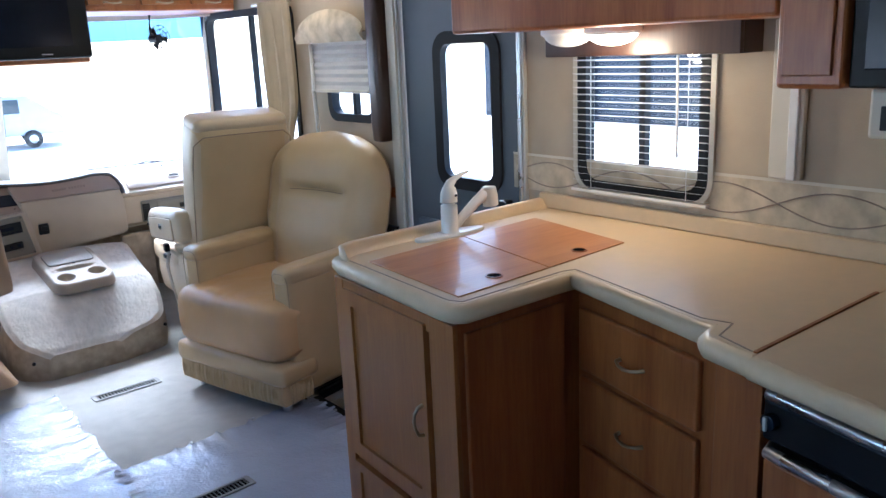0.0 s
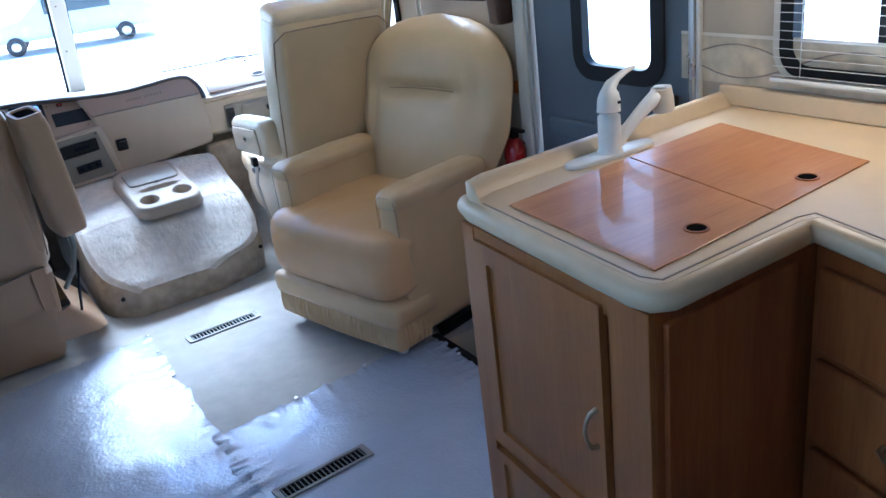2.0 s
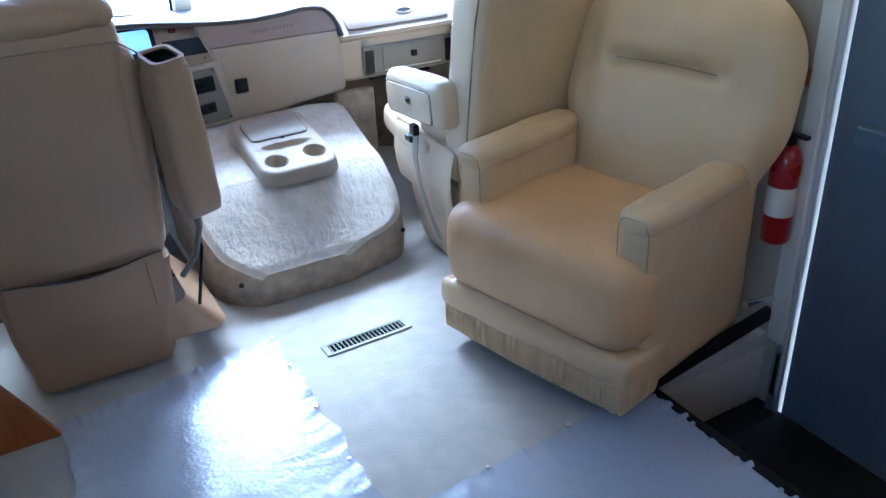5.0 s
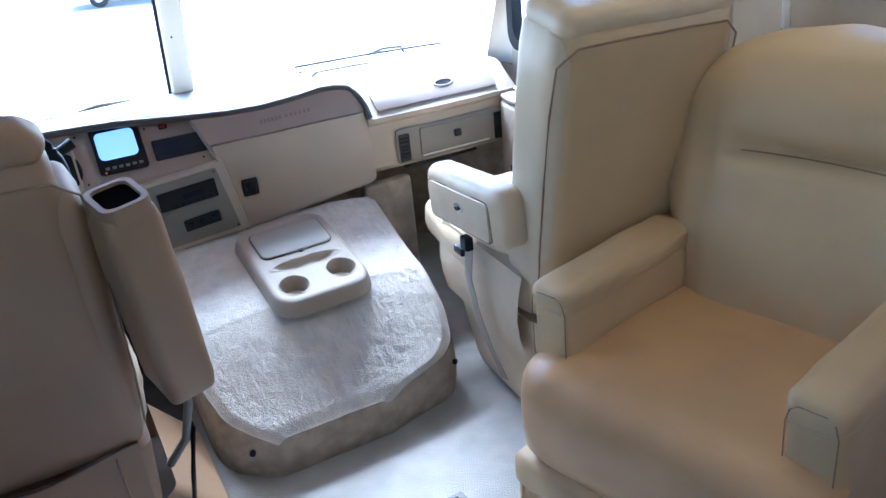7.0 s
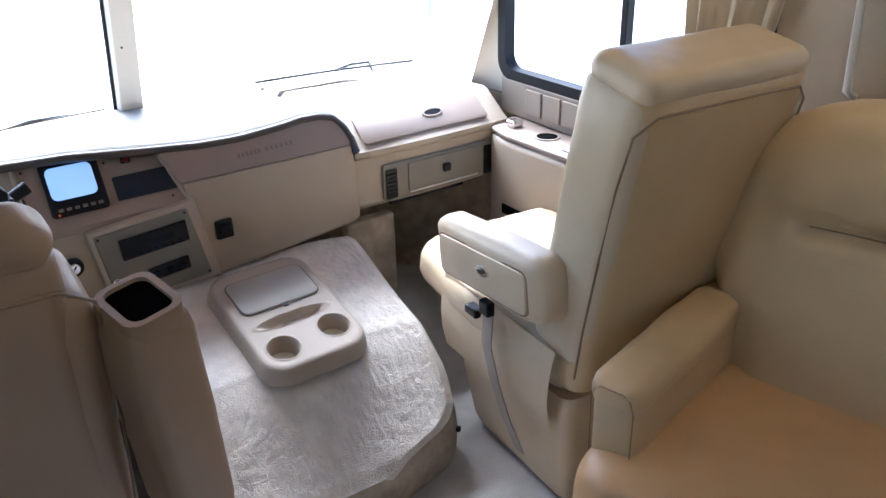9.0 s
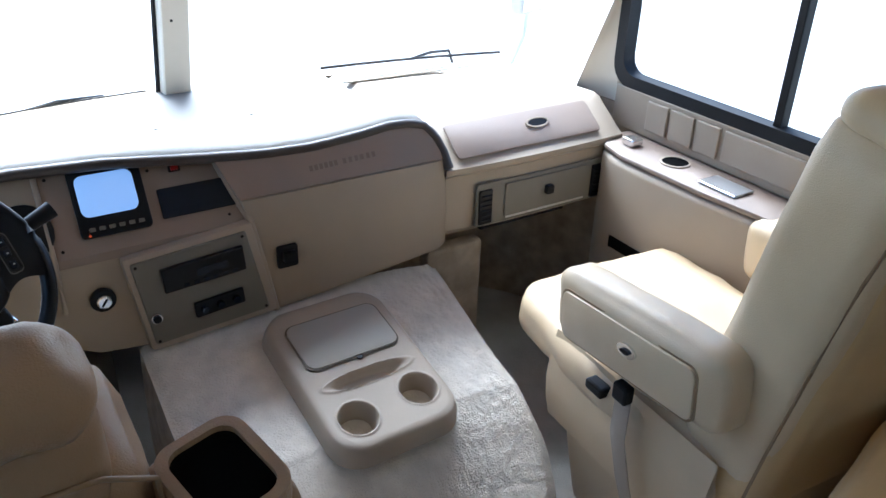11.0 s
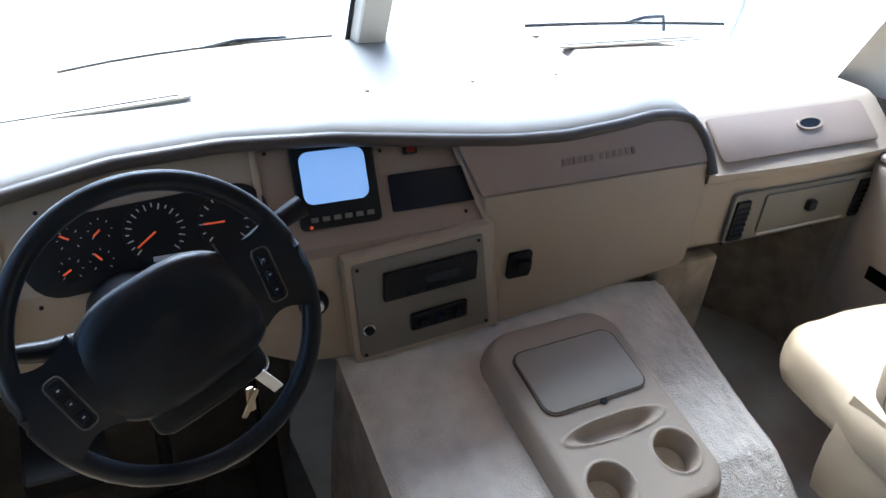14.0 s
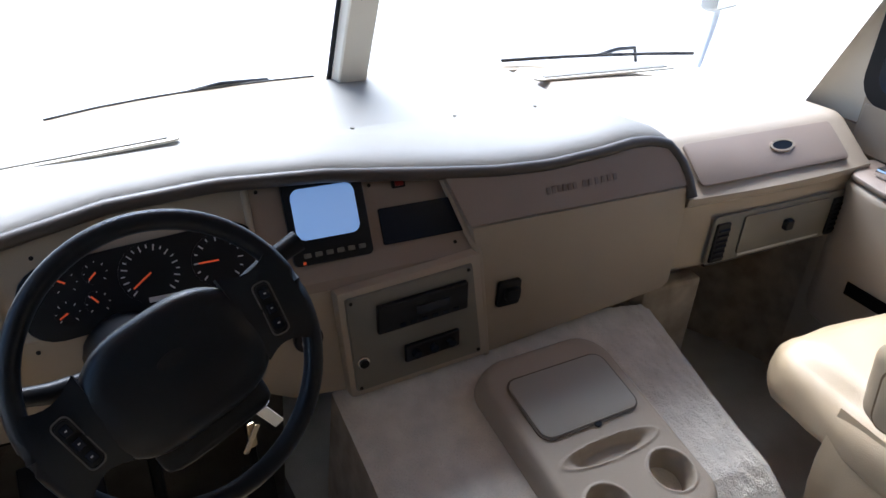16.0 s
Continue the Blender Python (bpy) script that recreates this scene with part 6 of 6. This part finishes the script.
def vehicle(name, label, m, paint, L=4.6, W=1.8, H=1.5, van=False):
    t = thing(name, label, "vehicle", m)
    if van:
        prof = [(-L / 2, 0.35), (L / 2, 0.35), (L / 2, 0.95), (L / 2 - 0.9, 1.15), (L / 2 - 1.5, H), (-L / 2, H)]
    else:
        prof = [(-L / 2, 0.35), (L / 2, 0.35), (L / 2, 0.75), (L / 2 - 1.1, 0.92), (L / 2 - 1.8, H), (-L / 2 + 0.9, H), (-L / 2 + 0.2, 0.98), (-L / 2, 0.9)]
    bm = prism(prof, -W / 2, W / 2, 0.06, 3)
    part("body", moved(bm, Euler((math.pi / 2, 0, 0)).to_matrix().to_4x4()), paint, t, smooth=40)
    for s in (-1, 1):
        a = 1.0 if van else -0.9
        part("side_glass", box((-L / 2 + 1.1 if not van else L / 2 - 2.4, s * W / 2 - 0.01, 0.98), (L / 2 - 1.75 if not van else L / 2 - 1.45, s * W / 2 + 0.006, H - 0.12), 0.01), CAR_GLASS, t)
        for x in (-L / 2 + 0.85, L / 2 - 0.85):
            w = part("wheel", moved(disc(0.25, 0.20, 28, 0.03), Matrix.Translation((x, s * W / 2 + 0.0, 0.25)) @ (Matrix.Identity(4) if s < 0 else Euler((0, 0, math.pi)).to_matrix().to_4x4()) @ Matrix.Translation((0, 0.12, 0))), RUBBER, t, smooth=40)
            part("rim", moved(disc(0.12, 0.02, 20, 0.006), Matrix.Translation((x, s * W / 2, 0.25)) @ (Matrix.Identity(4) if s < 0 else Euler((0, 0, math.pi)).to_matrix().to_4x4()) @ Matrix.Translation((0, -0.095, 0))), ALU, w, smooth=40)




def trailer():
    t = thing("parked_trailer", "white low trailer with two dark tyres parked in the yard", "trailer", pose(-2.16, 5.05, -0.9, 0, 0, 0))
    part("bed", box((-3.6, -0.75, 0.42), (-0.12, 1.9, 0.72), 0.03), CAR_WHITE, t, smooth=40)
    part("side_rail", box((-3.6, -0.86, 0.12), (-0.55, -0.80, 0.22), 0.01), CAR_WHITE, t)
    for x in (-0.58, -1.6, -2.6):
        part("upright", box((x - 0.04, -0.86, 0.10), (x + 0.04, -0.78, 0.60), 0.008), CAR_WHITE, t)
    for y in (0.0, 0.62):
        w = part("wheel", tube([(-0.13, y, 0.27), (-0.11, y, 0.27), (0.09, y, 0.27), (0.11, y, 0.27)], [0.23, 0.27, 0.27, 0.23], 32), RUBBER, t, "dark tyre", smooth=40)
        part("rim", moved(disc(0.155, 0.02, 24, 0.006), Matrix.Translation((0.10, y, 0.27)) @ Euler((0, 0, radians(90))).to_matrix().to_4x4()), CAR_WHITE, w, smooth=40)


trailer()
vehicle("parked_car", "pale blue car parked in the yard", pose(3.5, 22.0, -0.9, 0, 0, 170), CAR_BLUE)
vehicle("parked_car", "white car parked in the yard", pose(-3.5, 24.0, -0.9, 0, 0, 10), CAR_WHITE)


def wiper(points, pivot):
    t = thing("wiper", "slim black windscreen wiper at rest", "wiper", group="wipers")
    part("blade", tube(points, 0.005, 6), RUBBER, t, smooth=60)
    mid = Vector(points[3])
    part("arm", tube([mid, mid + Vector((0.08, 0.012, 0.010)), mid + Vector((pivot * 0.3, 0.045, -0.002)), mid + Vector((pivot * 0.34, 0.055, -0.05))], 0.006, 6), BLACK, t, smooth=60)


wiper([(0.49 + 0.11 * k, 0.80 - 0.004 * k - 0.0018 * k * k, 0.802) for k in range(7)], 0.6)
wiper([(-0.72 + 0.11 * k, ws_y(-0.72 + 0.11 * k) + 0.055, 0.785) for k in range(7)], 0.7)


def barn():
    t = thing("storage_building", "long slate-blue metal building across the yard", "building", pose(17.5, 2.0, -0.9, 0, 0, 0))
    part("wall", box((0, -11, 0), (9, 13.6, 4.6)), BARN, t)
    part("roof", prism([(-0.4, -11.4), (9.4, -11.4), (9.4, 14.0), (-0.4, 14.0)], 4.601, 4.85), BARN, t)
    for k in range(4):
        d = part("door", box((-0.06, -9 + 6 * k, 0.02), (-0.005, -6 + 6 * k, 3.4)), BARN, t)
        part("frame", box((-0.10, -9.12 + 6 * k, 0.02), (-0.062, -9 + 6 * k, 3.5)), GREY_TRIM, d)


barn()


def border_paper():
    """Printed border with scrolling lines above the worktop."""
    t = tagged(part("trim_border", box((1.1345, -6.0, 0.956), (1.1395, -2.56, 1.085)), BORDER), "tan wallpaper border with scrolling lines", "trim", kind="structure")
    for ph in (0.0, math.pi):
        pts = [(1.1338, -2.58 - 0.02 * k, 1.02 + 0.045 * math.sin(0.02 * k * 9 + ph)) for k in range(110)]
        part("scroll", tube(pts, 0.0022, 5), DASH_DARK, t)
    part("edge_line", box((1.1335, -6.0, 1.083), (1.1344, -2.56, 1.092)), TRIM, t)


border_paper()
slot = thing("wall_pocket", "dark slot pocket low on the cab side wall", "pocket")
part("opening", box((0.9575, -0.30, 0.455), (0.9615, -0.13, 0.49), 0.001), HOLLOW_SHADE, slot)
tagged(part("trim_toe_board", box((-1.10, 0.22, 0.0005), (-0.37, 0.26, 0.50), 0.004), MAT_GREY), "black toe board in the driver's footwell", "trim", kind="structure")
tagged(part("trim_kick_panel", box((-1.139, -0.55, 0.0), (-1.128, 0.10, 0.52), 0.003), DASH), "beige kick panel beside the driver", "trim", kind="structure")


def exterior_mirror():
    t = thing("exterior_mirror", "boxy pale exterior mirror on the vehicle's corner", "mirror", pose(1.395, 0.84, 1.0, 0, 0, 15))
    part("housing", box((-0.085, 0.0, -0.11), (0.085, 0.06, 0.11), 0.02, 3), GREY_TRIM, t, smooth=40)
    part("mirror_glass", box((-0.07, -0.004, -0.095), (0.07, 0.0, 0.095), 0.001), CHROME, t)
    part("arm", tube([(0, 0.03, -0.10), (-0.02, 0.03, -0.20), (-0.245, -0.06, -0.31)], 0.012, 8), CAR_WHITE, t, smooth=60)


exterior_mirror()
